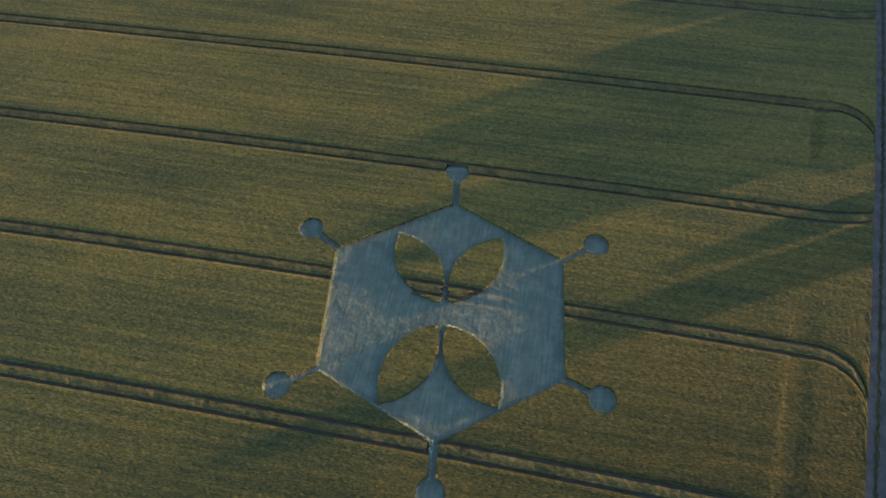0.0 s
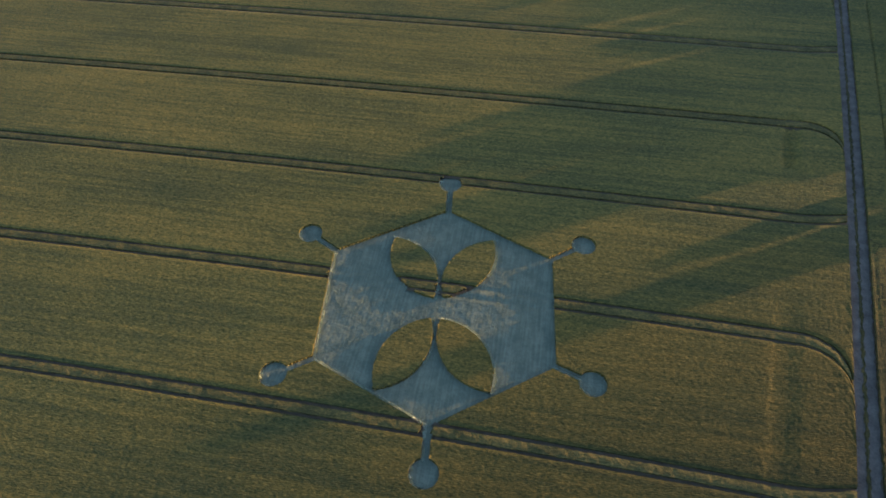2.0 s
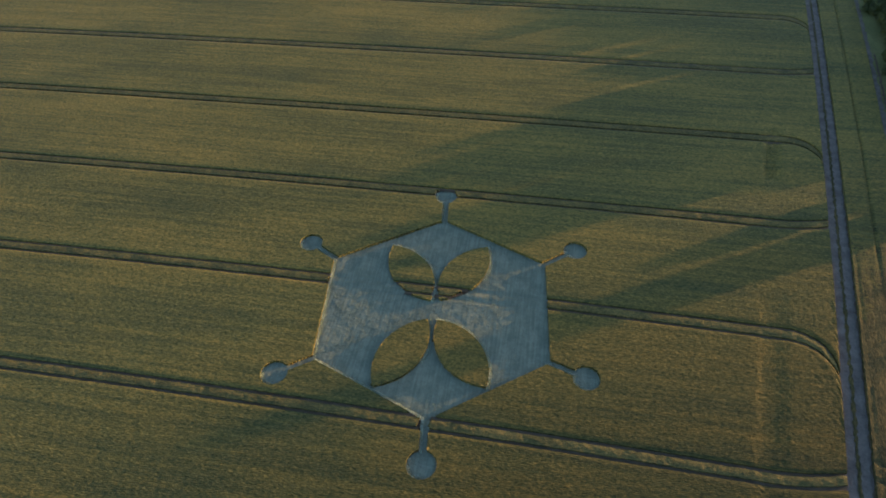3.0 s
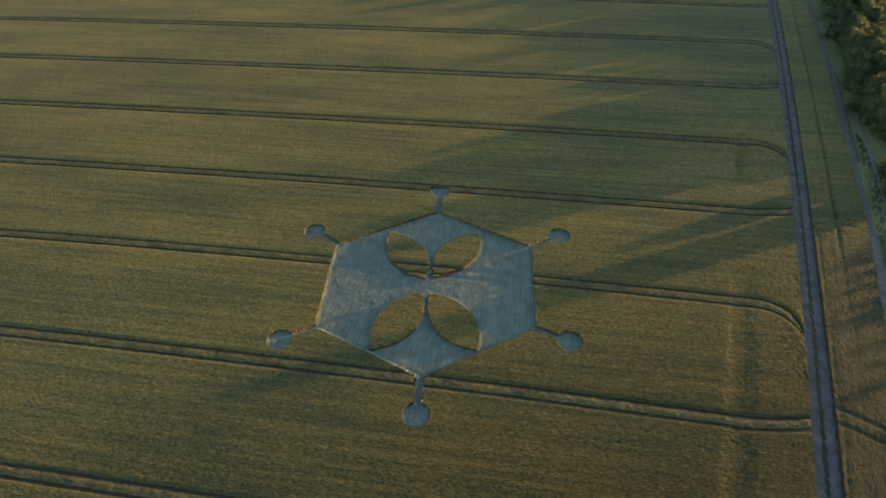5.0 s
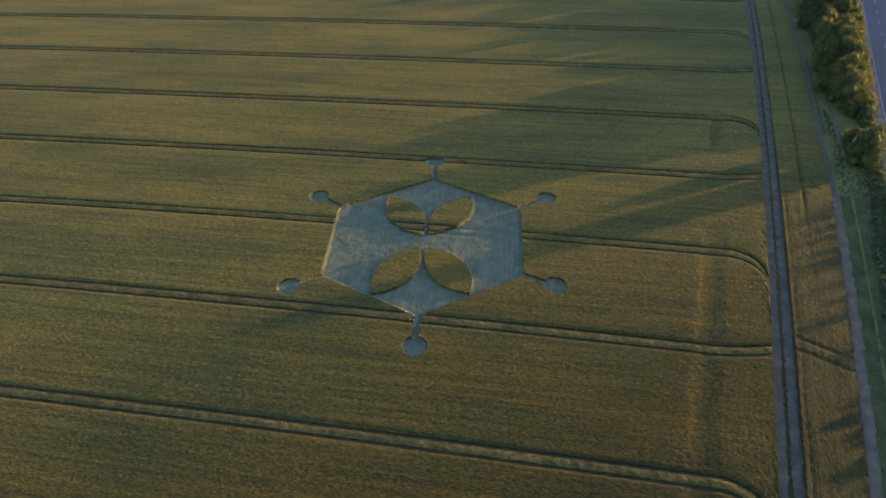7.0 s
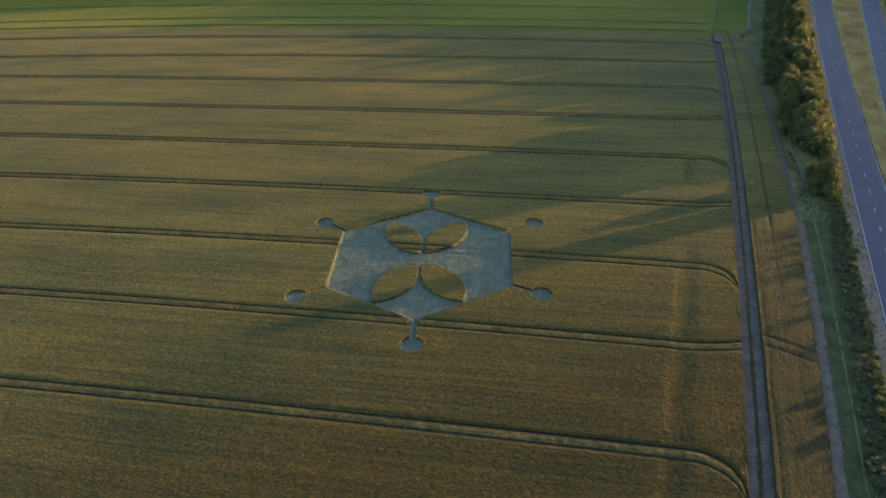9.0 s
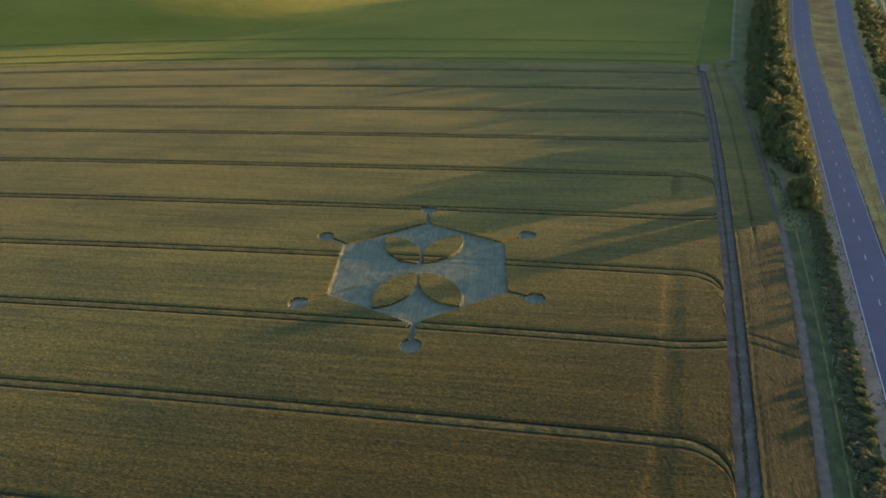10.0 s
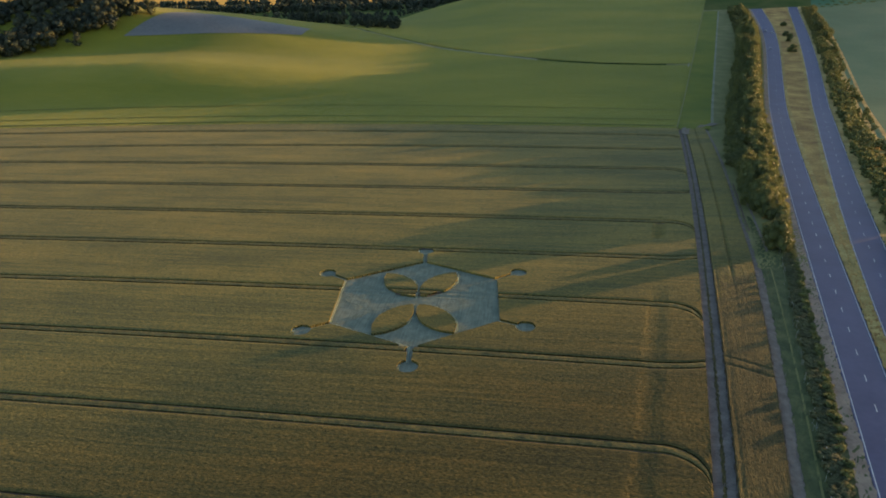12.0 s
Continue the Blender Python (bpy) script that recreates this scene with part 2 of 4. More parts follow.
TRACK = (-0.00014683, 0.30552, 61.95)
PATH_LINE = (-0.00031, 0.3380, 74.6)
THIN = (-0.00019511, 0.31344, 69.39)
# carriageway edges as x over y in hundreds of metres
ROAD_A = ((-0.0673, 0.3681, 0.1266, 38.18, 87.3), (-0.0673, 0.3681, 0.1266, 38.88, 94.5))
ROAD_B = ((0.055, -0.7719, 2.8084, 42.07, 97.9), (0.055, -0.7719, 2.8084, 42.42, 105.6))


def line(c, y):
    if len(c) == 3:
        return np.polyval(c, y)
    # the road runs straight on past the bend
    u = np.minimum(y / 100, 5.2)
    return np.polyval(c, u) + np.polyval(np.polyder(c), u) * (y / 100 - u)


# tramlines of the field: number, and y = a x^2 + b x + c
TRAMS = (
    (-7, -1.0e-4, -0.1000, -143.5),
    (-4, -1.0e-4, -0.1000, -83.2),
    (-3, -1.0e-4, -0.1000, -63.2),
    (-2, -1.09e-4, -0.1003, -42.66),
    (-1, -1.47e-4, -0.1014, -20.44),
    (0, -1.77e-4, -0.0979, 3.10),
    (1, -1.0e-4, -0.0906, 27.5),
    (2, -8.2e-5, -0.0875, 53.6),
    (3, -8.2e-5, -0.0870, 81.3),
    (4, -1.0e-4, -0.0880, 110.6),
    (5, -2.8e-4, -0.0930, 142.8),
    (6, -3.1e-4, -0.1120, 172.0),
    (6.57, -3.56e-4, -0.1154, 188.3),
)
TK = np.array([t[0] for t in TRAMS])
TC = np.array([t[1:] for t in TRAMS])


def tram_y(k, x, s):
    """The y of the line k (tramlines at whole numbers) at x, s metres short of the farm track; the ends of the lines swing into it."""
    a, b, c = (np.interp(k, TK, TC[:, i]) for i in range(3))
    xx = np.maximum(x, -400)
    y = a * xx * xx + b * xx + c
    low = np.floor(k)
    w = k - low
    s7 = np.clip(s, 0, 7.5)
    down = -(7.5 - np.sqrt(np.maximum(7.5 ** 2 - (7.5 - s7) ** 2, 0)))
    up = 1.6 * np.clip(1 - s / 9, 0, 1) ** 2
    even = np.where(np.mod(low, 2) == 0, down, up)
    odd = np.where(np.mod(low + 1, 2) == 0, down, up)
    far = np.clip((6.3 - k) / 0.3, 0, 1)
    return y + ((1 - w) * even + w * odd) * far


def field_point(k, s):
    """World x, y of the point on line k, s metres west of the farm track."""
    y = tram_y(k, 60 + 0 * k - s, s)
    for _ in range(4):
        x = line(TRACK, y) - 0.15 - s
        y = tram_y(k, x, s)
    return line(TRACK, y) - 0.15 - s, y


# ---------------------------------------------------------------- the flattened figure
HEX = ((-0.05, 19.9), (17.85, 9.94), (17.76, -9.8), (0.14, -20.05), (-17.9, -11.02), (-18.55, 9.53))
DISCS = ((-0.2, 26.3), (23.15, 13.3), (22.77, -12.07), (0.2, -26.3), (-22.92, -13.8), (-23.42, 12.97))
PETALS = (((-8.65, 12.95), (-1.0, 1.1)), ((8.0, 13.3), (0.35, 1.3)), ((-1.1, -2.8), (-8.05, -15.1)), ((0.4, -2.9), (8.35, -14.35)))
DISC_R = 2.02


def d_hex(x, y):
    out = np.full_like(x, -1e9)
    for (ax, ay), (bx, by) in zip(HEX, HEX[1:] + HEX[:1]):
        ex, ey = bx - ax, by - ay
        n = math.hypot(ex, ey)
        out = np.maximum(out, ((y - ay) * ex - (x - ax) * ey) / n)
    return out


def d_petal(x, y, p):
    (ax, ay), (bx, by) = p
    mx, my, ex, ey = (ax + bx) / 2, (ay + by) / 2, bx - ax, by - ay
    c = math.hypot(ex, ey)
    h = 3.3
    r = (c * c / 4 + h * h) / (2 * h)
    nx, ny = -ey / c, ex / c
    o = r - h
    return np.maximum(np.hypot(x - mx - nx * o, y - my - ny * o) - r, np.hypot(x - mx + nx * o, y - my + ny * o) - r)


def d_hexagon(x, y):
    d = d_hex(x, y)
    for p in PETALS:
        d = np.maximum(d, -d_petal(x, y, p))
    return d


def d_disc(x, y, i):
    return np.hypot(x - DISCS[i][0], y - DISCS[i][1]) - DISC_R


def d_way(x, y, i):
    (ax, ay), (bx, by) = HEX[i], DISCS[i]
    ax, ay = ax * 0.96, ay * 0.96
    ex, ey = bx - ax, by - ay
    t = np.clip(((x - ax) * ex + (y - ay) * ey) / (ex * ex + ey * ey), 0, 1)
    return np.hypot(x - ax - t * ex, y - ay - t * ey) - 0.55


def d_figure(x, y):
    d = d_hexagon(x, y)
    for i in range(6):
        d = np.minimum(d, np.minimum(d_disc(x, y, i), d_way(x, y, i)))
    return d


def snap(x, y, dist, reach):
    """Moves the corners that lie within reach of the outline onto it."""
    x, y = x.copy(), y.copy()
    for _ in range(3):
        d = dist(x, y)
        near = np.abs(d) < reach
        e = 0.02
        gx, gy = (dist(x + e, y) - d) / e, (dist(x, y + e) - d) / e
        g = np.maximum(np.hypot(gx, gy), 0.3)
        x = np.where(near, x - d * gx / g ** 2, x)
        y = np.where(near, y - d * gy / g ** 2, y)
    return x, y


# ---------------------------------------------------------------- ground
def spread(lo, hi, step, out_lo, out_hi):
    mid = np.arange(lo, hi + step, step)
    left, right = [lo], [mid[-1]]
    while left[-1] > out_lo:
        left.append(left[-1] - max(step, (lo - left[-1]) * 0.25))
    while right[-1] < out_hi:
        right.append(right[-1] + max(step, (right[-1] - hi) * 0.25))
    return np.array(left[:0:-1] + list(mid) + right[1:])


gx, gy = np.meshgrid(spread(-420, 420, 10, -3500, 3500), spread(-100, 900, 10, -700, 4200))
ground = sheet("ground", gx, gy, land(gx, gy) - 0.06, M_LAND)
tagged(ground, "rolling farmland of distant fields and downs", "ground", kind="structure")


def ribbon(name, left, right, y0, y1, step, mat, lift=0.0, across=2, rough=0.0, parent=None, thick=None, seed=1):
    """A strip of ground between two lines x(y), laid on the land; rough gives it uneven growth."""
    ys = np.linspace(y0, y1, max(2, int(abs(y1 - y0) / step) + 1))
    t = np.linspace(0, 1, across)
    Y = np.repeat(ys[:, None], across, 1)
    X = left(ys)[:, None] * (1 - t) + right(ys)[:, None] * t
    Z = land(X, Y) + lift
    if rough:
        r = np.random.default_rng(seed)
        X = X + r.uniform(-0.3, 0.3, X.shape) * step * np.where((t > 0) & (t < 1), 1, 1.2)
        Z = Z + rough * r.uniform(0, 1, X.shape) + rough * 0.15 * smooth_noise(X, Y, 9, seed)
    return sheet(name, X, Y, Z, mat, parent=parent, skirt=None if thick is None else Z - thick)


def along(c, off=0.0):
    return lambda y: line(c, y) + off


# soil of the field
soil = ribbon("field_soil", lambda y: -420 + 0 * y, along(PATH_LINE, 0.5), -148, 188, 4, M_SOIL, -0.03, across=60)
tagged(soil, "bare brown soil beneath the standing wheat", "soil", kind="structure")


# ---------------------------------------------------------------- standing wheat
RUT_IN, RUT_OUT = 0.66, 1.24


def k_lines(k0, k1, cell):
    """Grid lines across the tramlines, with lines on the edges of both wheel ruts."""
    out = []
    for n in range(int(math.floor(k0)), int(math.ceil(k1))):
        w = 24.0
        marks = [0, RUT_IN, RUT_OUT, 24 - RUT_OUT, 24 - RUT_IN, 24]
        for a, b in zip(marks, marks[1:]):
            m = max(1, round((b - a) / cell))
            out += [(n + (a + (b - a) * i / m) / w, b <= RUT_OUT or a >= 24 - RUT_OUT) for i in range(m)]
    out = [o for o in out if k0 - 1e-6 <= o[0] < k1 - 1e-6] + [(k1, False)]
    return np.array([o[0] for o in out]), np.array([o[1] for o in out][:-1])


def wheat(name, k0, k1, s0, s1, cell, seed, trim="fine", label=""):
    ks, rut = k_lines(k0, k1, cell)
    ss = np.linspace(s0, s1, int(round((s1 - s0) / cell)) + 1)
    K, S = np.meshgrid(ks, ss, indexing="ij")
    X, Y = field_point(K, S)
    r = np.random.default_rng(seed)
    # corners off the rut edges are scattered
    edge = np.zeros(len(ks), bool)
    edge[:-1] |= rut
    edge[1:] |= rut
    edge[0] = edge[-1] = True
    calm_end = (S > s0) & (S < s1)
    loose = np.where(edge, 0.08, 0.30)[:, None] * cell
    calm = np.where((np.abs(X) < 29) & (np.abs(Y) < 32), 0.4, 1)
    Y = Y + r.uniform(-1, 1, X.shape) * loose * calm
    X = X + r.uniform(-0.32, 0.32, X.shape) * cell * (S > s0) * (S < s1) * calm
    H = 0.62 + 0.022 * smooth_noise(X, Y, 14, 3) + r.normal(0, 0.009 if cell < 0.3 else 0.013, X.shape) * calm_end
    # thin places in the stand
    gap = np.where(r.uniform(size=X.shape) < 0.04, r.uniform(0.02, 0.05, X.shape), 0)
    H = H - gap * calm_end
    # stems lean into the ruts, and the strip between a pair is thin
    off = np.abs(K - np.round(K)) * 24
    # the drill overlapped along the inner edge of the headland, so the wheat stands thicker there
    SW = S + 0.35 * smooth_noise(X, Y, 9, 9) + r.normal(0, 0.25, X.shape)
    south = ease(0.6, 0.0, K)
    H = H + south * (0.02 * ease(10.5, 12.2, SW) * ease(17, 13, SW) - 0.10 * ease(6.4, 9.8, SW) * ease(11.8, 10.2, SW))
    # rows drilled along the headland
    H = H + 0.005 * np.sin(2 * math.pi * S / 0.75) * ease(9.5, 8.8, S)
    # a second wheel mark swings the other way off the line through the figure
    c0 = np.polyval(TC[5], X)
    turn = np.hypot(X - line(TRACK, c0 + 7) + 7.6, Y - c0 - 7.5) - 7.5
    mark = np.clip(1.6 - np.abs(np.abs(turn) - 0.8) / 0.35, 0, 1) * (Y < c0 + 7.5) * (X > line(TRACK, c0 + 7) - 7.6) * (K > 0)
    H = H - 0.035 * mark
    H = H * np.where(off < RUT_OUT + 0.05, 0.80, np.where(off < RUT_OUT + 0.35, 0.92, 1))
    # a lodged patch near the headland, where the stems lean
    lodged = np.clip(1 - np.abs(X - (51.6 + 0.31 * Y)) / 2.0, 0, 1) * np.clip((9 - np.abs(Y - 42)) / 3, 0, 1)
    H = H - 0.5 * np.minimum(1, 2 * lodged) * r.uniform(0.4, 1, X.shape)
    keep = np.repeat(~rut[:, None], len(ss) - 1, 1)
    if X.min() < 30 and Y.max() > -32 and Y.min() < 32 and cell < 0.6:
        box = (np.abs(X) < 28) & (np.abs(Y) < 31)
        sx, sy = snap(X[box], Y[box], d_figure, 0.72 * cell)
        X[box], Y[box] = sx, sy
        cx = (X[:-1, :-1] + X[1:, 1:] + X[1:, :-1] + X[:-1, 1:]) / 4
        cy = (Y[:-1, :-1] + Y[1:, 1:] + Y[1:, :-1] + Y[:-1, 1:]) / 4
        hit = (np.abs(cx) < 28) & (np.abs(cy) < 31)
        keep[hit] &= d_figure(cx[hit], cy[hit]) > 0
    if trim:
        cx, cy = X[:-1, :-1], Y[:-1, :-1]
        shown = cx > -58 - 0.83 * (cy + 58)
        keep &= shown if trim == "fine" else ~shown
    ob = sheet(name, X, Y, H, M_CROP, keep, skirt=0.0)
    return tagged(ob, label, "wheat", kind="stuff")


SOUTH = -4 + RUT_IN / 24
wheat("wheat", SOUTH, 0.0, 0.0, 9.5, 0.25, 14, label="thin brownish wheat on the headland beside the farm track")
wheat("wheat", 0.0, 6.57, 0.0, 9.5, 0.25, 15, label="green wheat on the shaded headland beside the farm track")
wheat("wheat", SOUTH, 4 - RUT_OUT / 24, 9.5, 320, 0.25, 11, label="standing ripening wheat, green and gold, cut by wheel ruts")
wheat("wheat", 4 - RUT_IN / 24, 6.57, 9.5, 430, 0.4, 12, label="standing wheat running up to the field's far edge")
wheat("wheat", -7.0, -4 - RUT_OUT / 24, 0.0, 400, 0.8, 13, trim="", label="standing wheat at the near end of the field")
wheat("wheat", SOUTH, 4 - RUT_OUT / 24, 60.4, 400, 1.1, 16, trim="coarse", label="standing wheat at the western side of the field")


# wheel ruts
def tramline(k):
    top = tagged(new("tramline"), "pair of dark bare wheel ruts through standing wheat", "tramline", "tramlines of the field", "structure")
    ss = np.arange(0.0, 430, 1.0)
    for side in (-1, 1):
        K = np.stack([np.full_like(ss, k + side * a / 24) for a in (RUT_IN - 0.1, RUT_OUT + 0.1)])
        X, Y = field_point(K, np.stack([ss, ss]))
        inside = np.ones(len(ss) - 1, bool)
        mx, my = X.mean(0), Y.mean(0)
        hit = (np.abs(mx) < 28) & (np.abs(my) < 31)
        d = np.ones(len(ss))
        d[hit] = d_figure(mx[hit], my[hit])
        sheet("rut", X, Y, land(X, Y) + (0.22 if k < 3 else 0.36), M_SOIL, ((d[1:] > -0.3) & (d[:-1] > -0.3))[None, :], parent=top)
    # thin, stunted growth between the wheels
    ss = np.arange(0.0, 430, 0.4)
    r = np.random.default_rng(300 + k)
    K, S = np.meshgrid(k + RUT_IN * np.linspace(-1, 1, 5) / 24, ss, indexing="ij")
    X, Y = field_point(K, S)
    X, Y = X + r.uniform(-0.1, 0.1, X.shape), Y + r.uniform(-0.05, 0.05, X.shape)
    H = np.array([0.54, 0.58, 0.60, 0.58, 0.54])[:, None] * r.uniform(0.88, 1.08, X.shape)
    cx, cy = X[:-1, :-1], Y[:-1, :-1]
    hit = (np.abs(cx) < 28) & (np.abs(cy) < 31)
    keep = np.ones(cx.shape, bool)
    keep[hit] = d_figure(cx[hit], cy[hit]) > 0.2
    sheet("centre_strip", X, Y, H, M_STUNT, keep, parent=top, skirt=0.2)
    return top


for k in range(-6, 7):
    tramline(k)


# laid straw of the figure
def laid(name, dist, box, parent, label="", seed=1, cell=0.25):
    x0, y0, x1, y1 = box
    X, Y = np.meshgrid(np.arange(x0, x1 + cell, cell), np.arange(y0, y1 + cell, cell))
    r = np.random.default_rng(seed)
    X = X + r.uniform(-0.3, 0.3, X.shape) * cell
    Y = Y + r.uniform(-0.3, 0.3, X.shape) * cell
    X, Y = snap(X, Y, lambda x, y: dist(x, y) - 0.12, 0.55 * cell)
    H = 0.11 + 0.02 * smooth_noise(X, Y, 3.0, seed) + r.normal(0, 0.022, X.shape)
    cx, cy = (X[:-1, :-1] + X[1:, 1:]) / 2, (Y[:-1, :-1] + Y[1:, 1:]) / 2
    keep = dist(cx, cy) < 0.12
    # the old wheel ruts still show as shallow grooves
    for k in (-1, 0, 1):
        for side in (-0.95, 0.95):
            gap = np.abs(Y - tram_y(k + side / 24 + 0 * X, X, 60 - X))
            H = H - 0.14 * np.clip(1.6 - gap / 0.4, 0, 1)
    ob = sheet(name, X, Y, np.maximum(H, -0.018), M_LAID, keep, parent=parent, skirt=-0.02)
    return tagged(ob, label)


figure = tagged(new("crop_circle"), "crop circle of flattened blue-grey straw: hexagon, four petals, six satellite discs", "crop circle")
laid("hexagon_floor", d_hexagon, (-20, -21, 20, 21), figure, "flattened straw hexagon round four standing petals", 21)
for i in range(6):
    cx, cy = DISCS[i]
    laid("disc", lambda x, y, i=i: d_disc(x, y, i), (cx - 3, cy - 3, cx + 3, cy + 3), figure, seed=30 + i)
    hx, hy = HEX[i]
    laid("connecting_path", lambda x, y, i=i: np.maximum(np.maximum(d_way(x, y, i), -d_hexagon(x, y)), -d_disc(x, y, i)),
         (min(hx, cx) - 1.5, min(hy, cy) - 1.5, max(hx, cx) + 1.5, max(hy, cy) + 1.5), figure, seed=40 + i)


def straw_tufts(seed):
    """Stems that sprang up again, in drifts across the waist of the figure and along the petals' edges."""
    r = np.random.default_rng(seed)
    pts = np.concatenate([
        np.stack([r.normal(-12, 3.0, 300), r.normal(-1.0, 2.2, 300)], -1),
        np.stack([r.normal(8.5, 3.2, 330), r.normal(0.5, 1.6, 330)], -1),
        np.stack([r.normal(0, 2.4, 260), r.normal(-0.9, 0.8, 260)], -1),
        np.stack([r.normal(-1.5, 2.6, 320), r.normal(-17.6, 0.9, 320)], -1),
        np.stack([r.normal(10.2, 1.0, 260), r.normal(-12.5, 1.6, 260)], -1),
        np.stack([r.uniform(-17, 17, 400), r.uniform(-18, 18, 400)], -1),
    ])
    # raised bands left where two passes met
    for ax, ay, bx, by, n in ((-18.0, -10.5, -3.0, -2.2, 700), (4.0, 3.0, 16.5, 8.6, 260), (-17.5, 3.2, -14.5, -3.4, 180), (-15.2, -1.0, -10.8, -5.0, 150), (-18.2, -9.0, -18.6, 8.0, 300)):
        u = r.uniform(0, 1, n)
        pts = np.concatenate([pts, np.stack([ax + (bx - ax) * u + r.normal(0, 0.3, n), ay + (by - ay) * u + r.normal(0, 0.35, n)], -1)])
    pts = pts[d_hexagon(pts[:, 0], pts[:, 1]) < -0.3]
    # broken stems leaning from the crop, on sun-facing rims only, paled to read as sunlit
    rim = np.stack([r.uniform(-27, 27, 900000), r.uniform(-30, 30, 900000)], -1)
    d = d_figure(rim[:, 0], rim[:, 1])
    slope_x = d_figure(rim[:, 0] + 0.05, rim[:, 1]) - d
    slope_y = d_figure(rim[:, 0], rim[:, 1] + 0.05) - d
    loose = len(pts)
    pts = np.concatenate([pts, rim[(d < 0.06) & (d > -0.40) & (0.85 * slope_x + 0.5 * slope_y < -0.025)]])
    n = len(pts)
    a = r.uniform(0, 2 * math.pi, n)
    tall, wide = r.uniform(0.05, 0.20, n), r.uniform(0.015, 0.05, n)
    tall[loose:] *= 2.2
    wide[loose:] *= 0.9
    lean = np.where(np.arange(n) < loose, 2.6, 0.5)
    base = np.stack([pts[:, 0], pts[:, 1], np.full(n, 0.06)], -1)
    side = np.stack([np.cos(a) * wide, np.sin(a) * wide, 0 * a], -1)
    tip = base + np.stack([np.cos(a + 1.5) * tall * lean, np.sin(a + 1.5) * tall * lean, tall], -1)
    v = np.stack([base - side, base + side, tip + side * 0.4, tip - side * 0.4], 1).reshape(-1, 3)
    tagged(quads("loose_straw", v[:4 * loose], np.arange(4 * loose).reshape(-1, 4), M_TUFT, figure), "loose pale stems springing up from the laid straw", kind="stuff")
    tagged(quads("bent_rim", v[4 * loose:], np.arange(4 * (n - loose)).reshape(-1, 4), M_SUNLIT_RIM, figure), "bent stems along the sun-facing rims of the figure, coloured pale as if sunlit", kind="stuff")


straw_tufts(77)

# ---------------------------------------------------------------- farm track, headland, path, verge
track = tagged(new("farm_track"), "bare earth farm track with two worn wheel lanes", "track", kind="structure")
ribbon("track_bed", along(TRACK, -0.2), along(TRACK, 3.15), -170, 172, 0.7, M_TRACK, 0.0, across=9, rough=0.05, parent=track, seed=5)
ribbon("worn_ridge", along(TRACK, 1.25), along(TRACK, 1.75), -170, 172, 0.45, M_THIN, 0.03, across=4, rough=0.10, parent=track, seed=6)


def headland(name, left, right, y0, y1, cell, seed):
    ys = np.arange(y0, y1, cell)
    L, R = left(ys), right(ys)
    n = int((R - L).mean() / cell)
    t = np.linspace(0, 1, n + 1)
    X = L[:, None] * (1 - t) + R[:, None] * t
    Y = np.repeat(ys[:, None], n + 1, 1)
    r = np.random.default_rng(seed)
    X = X + r.uniform(-0.3, 0.3, X.shape) * cell
    Y = Y + r.uniform(-0.3, 0.3, X.shape) * cell
    H = 0.50 + 0.02 * smooth_noise(X, Y, 10, 8) + r.normal(0, 0.010, X.shape)
    H = H + 0.008 * np.sin(2 * math.pi * (X - L[:, None]) / 0.75)
    # one long wheel mark, deep at the northern end and fading out southwards
    H = H - np.clip(1.5 - np.abs(X - line(THIN, Y)) / 0.2, 0, 1) * (0.03 * ease(-22, -4, Y) + 0.38 * ease(8, 24, Y))
    # fainter marks along the track's side
    for off, deep in ((0.7, 0.05), (2.5, 0.02)):
        H = H - deep * np.clip(1.5 - np.abs(X - L[:, None] - off - 0.1 * smooth_noise(X, Y, 20, 33)) / 0.14, 0, 1)
    dip = 0 * X
    # wheel marks that cross the headland to the path
    for ax, ay, bx, by in ((57.5, -21.6, 67.5, -27.9), (57.0, -24.2, 66.5, -30.0), (73.5, 20.6, 78.5, 19.4), (73.2, 19.0, 78.0, 17.8)):
        ex, ey = bx - ax, by - ay
        u = np.clip(((X - ax) * ex + (Y - ay) * ey) / (ex * ex + ey * ey), 0, 1)
        dip = np.maximum(dip, np.clip(1.5 - np.hypot(X - ax - u * ex, Y - ay - u * ey) / 0.28, 0, 1))
    H = H - 0.11 * dip
    # the thin riper wheat gives way raggedly to greener wheat
    thin = (Y + 9 * smooth_noise(X, Y, 7, 12) + r.normal(0, 5, X.shape) < 9)[:-1, :-1]
    tagged(sheet(name, X, Y, H, M_THIN, thin, skirt=0.0), "thin brownish wheat on the headland beside the farm track", "wheat", kind="stuff")
    tagged(sheet(name, X, Y, H, M_CROP, ~thin, skirt=0.0), "grey-green wheat on the headland strip beside the path", "wheat", kind="stuff")


def path_side(off):
    """A line off metres east of the footpath's western edge, which swings west past the end tree."""
    return lambda y: line(PATH_LINE, y) - 1.0 * ease(15, 60, y) + off


headland("headland_wheat", along(TRACK, 3.3), path_side(-0.2), -150, 184, 0.25, 51)

path = tagged(ribbon("gravel_path", path_side(0), lambda y: path_side(1.9 - 0.7 * ease(20, 60, y))(y), -170, 190, 0.6, M_GRAVEL, 0.02, across=6, rough=0.05, seed=7), "pale worn gravel footpath along the field edge", "path", kind="structure")
verge = ribbon("verge_grass", along(PATH_LINE, 1.7), lambda y: line(ROAD_A[0], y) - 0.6 - ease(18, 52, y) * (line(ROAD_A[0], y) - line(PATH_LINE, y) - 3.0), -170, 52, 0.6, M_VERGE, 0.03, across=40, rough=0.18, seed=9)
tagged(verge, "rough green grass between the path and the road hedge", "grass", kind="stuff")

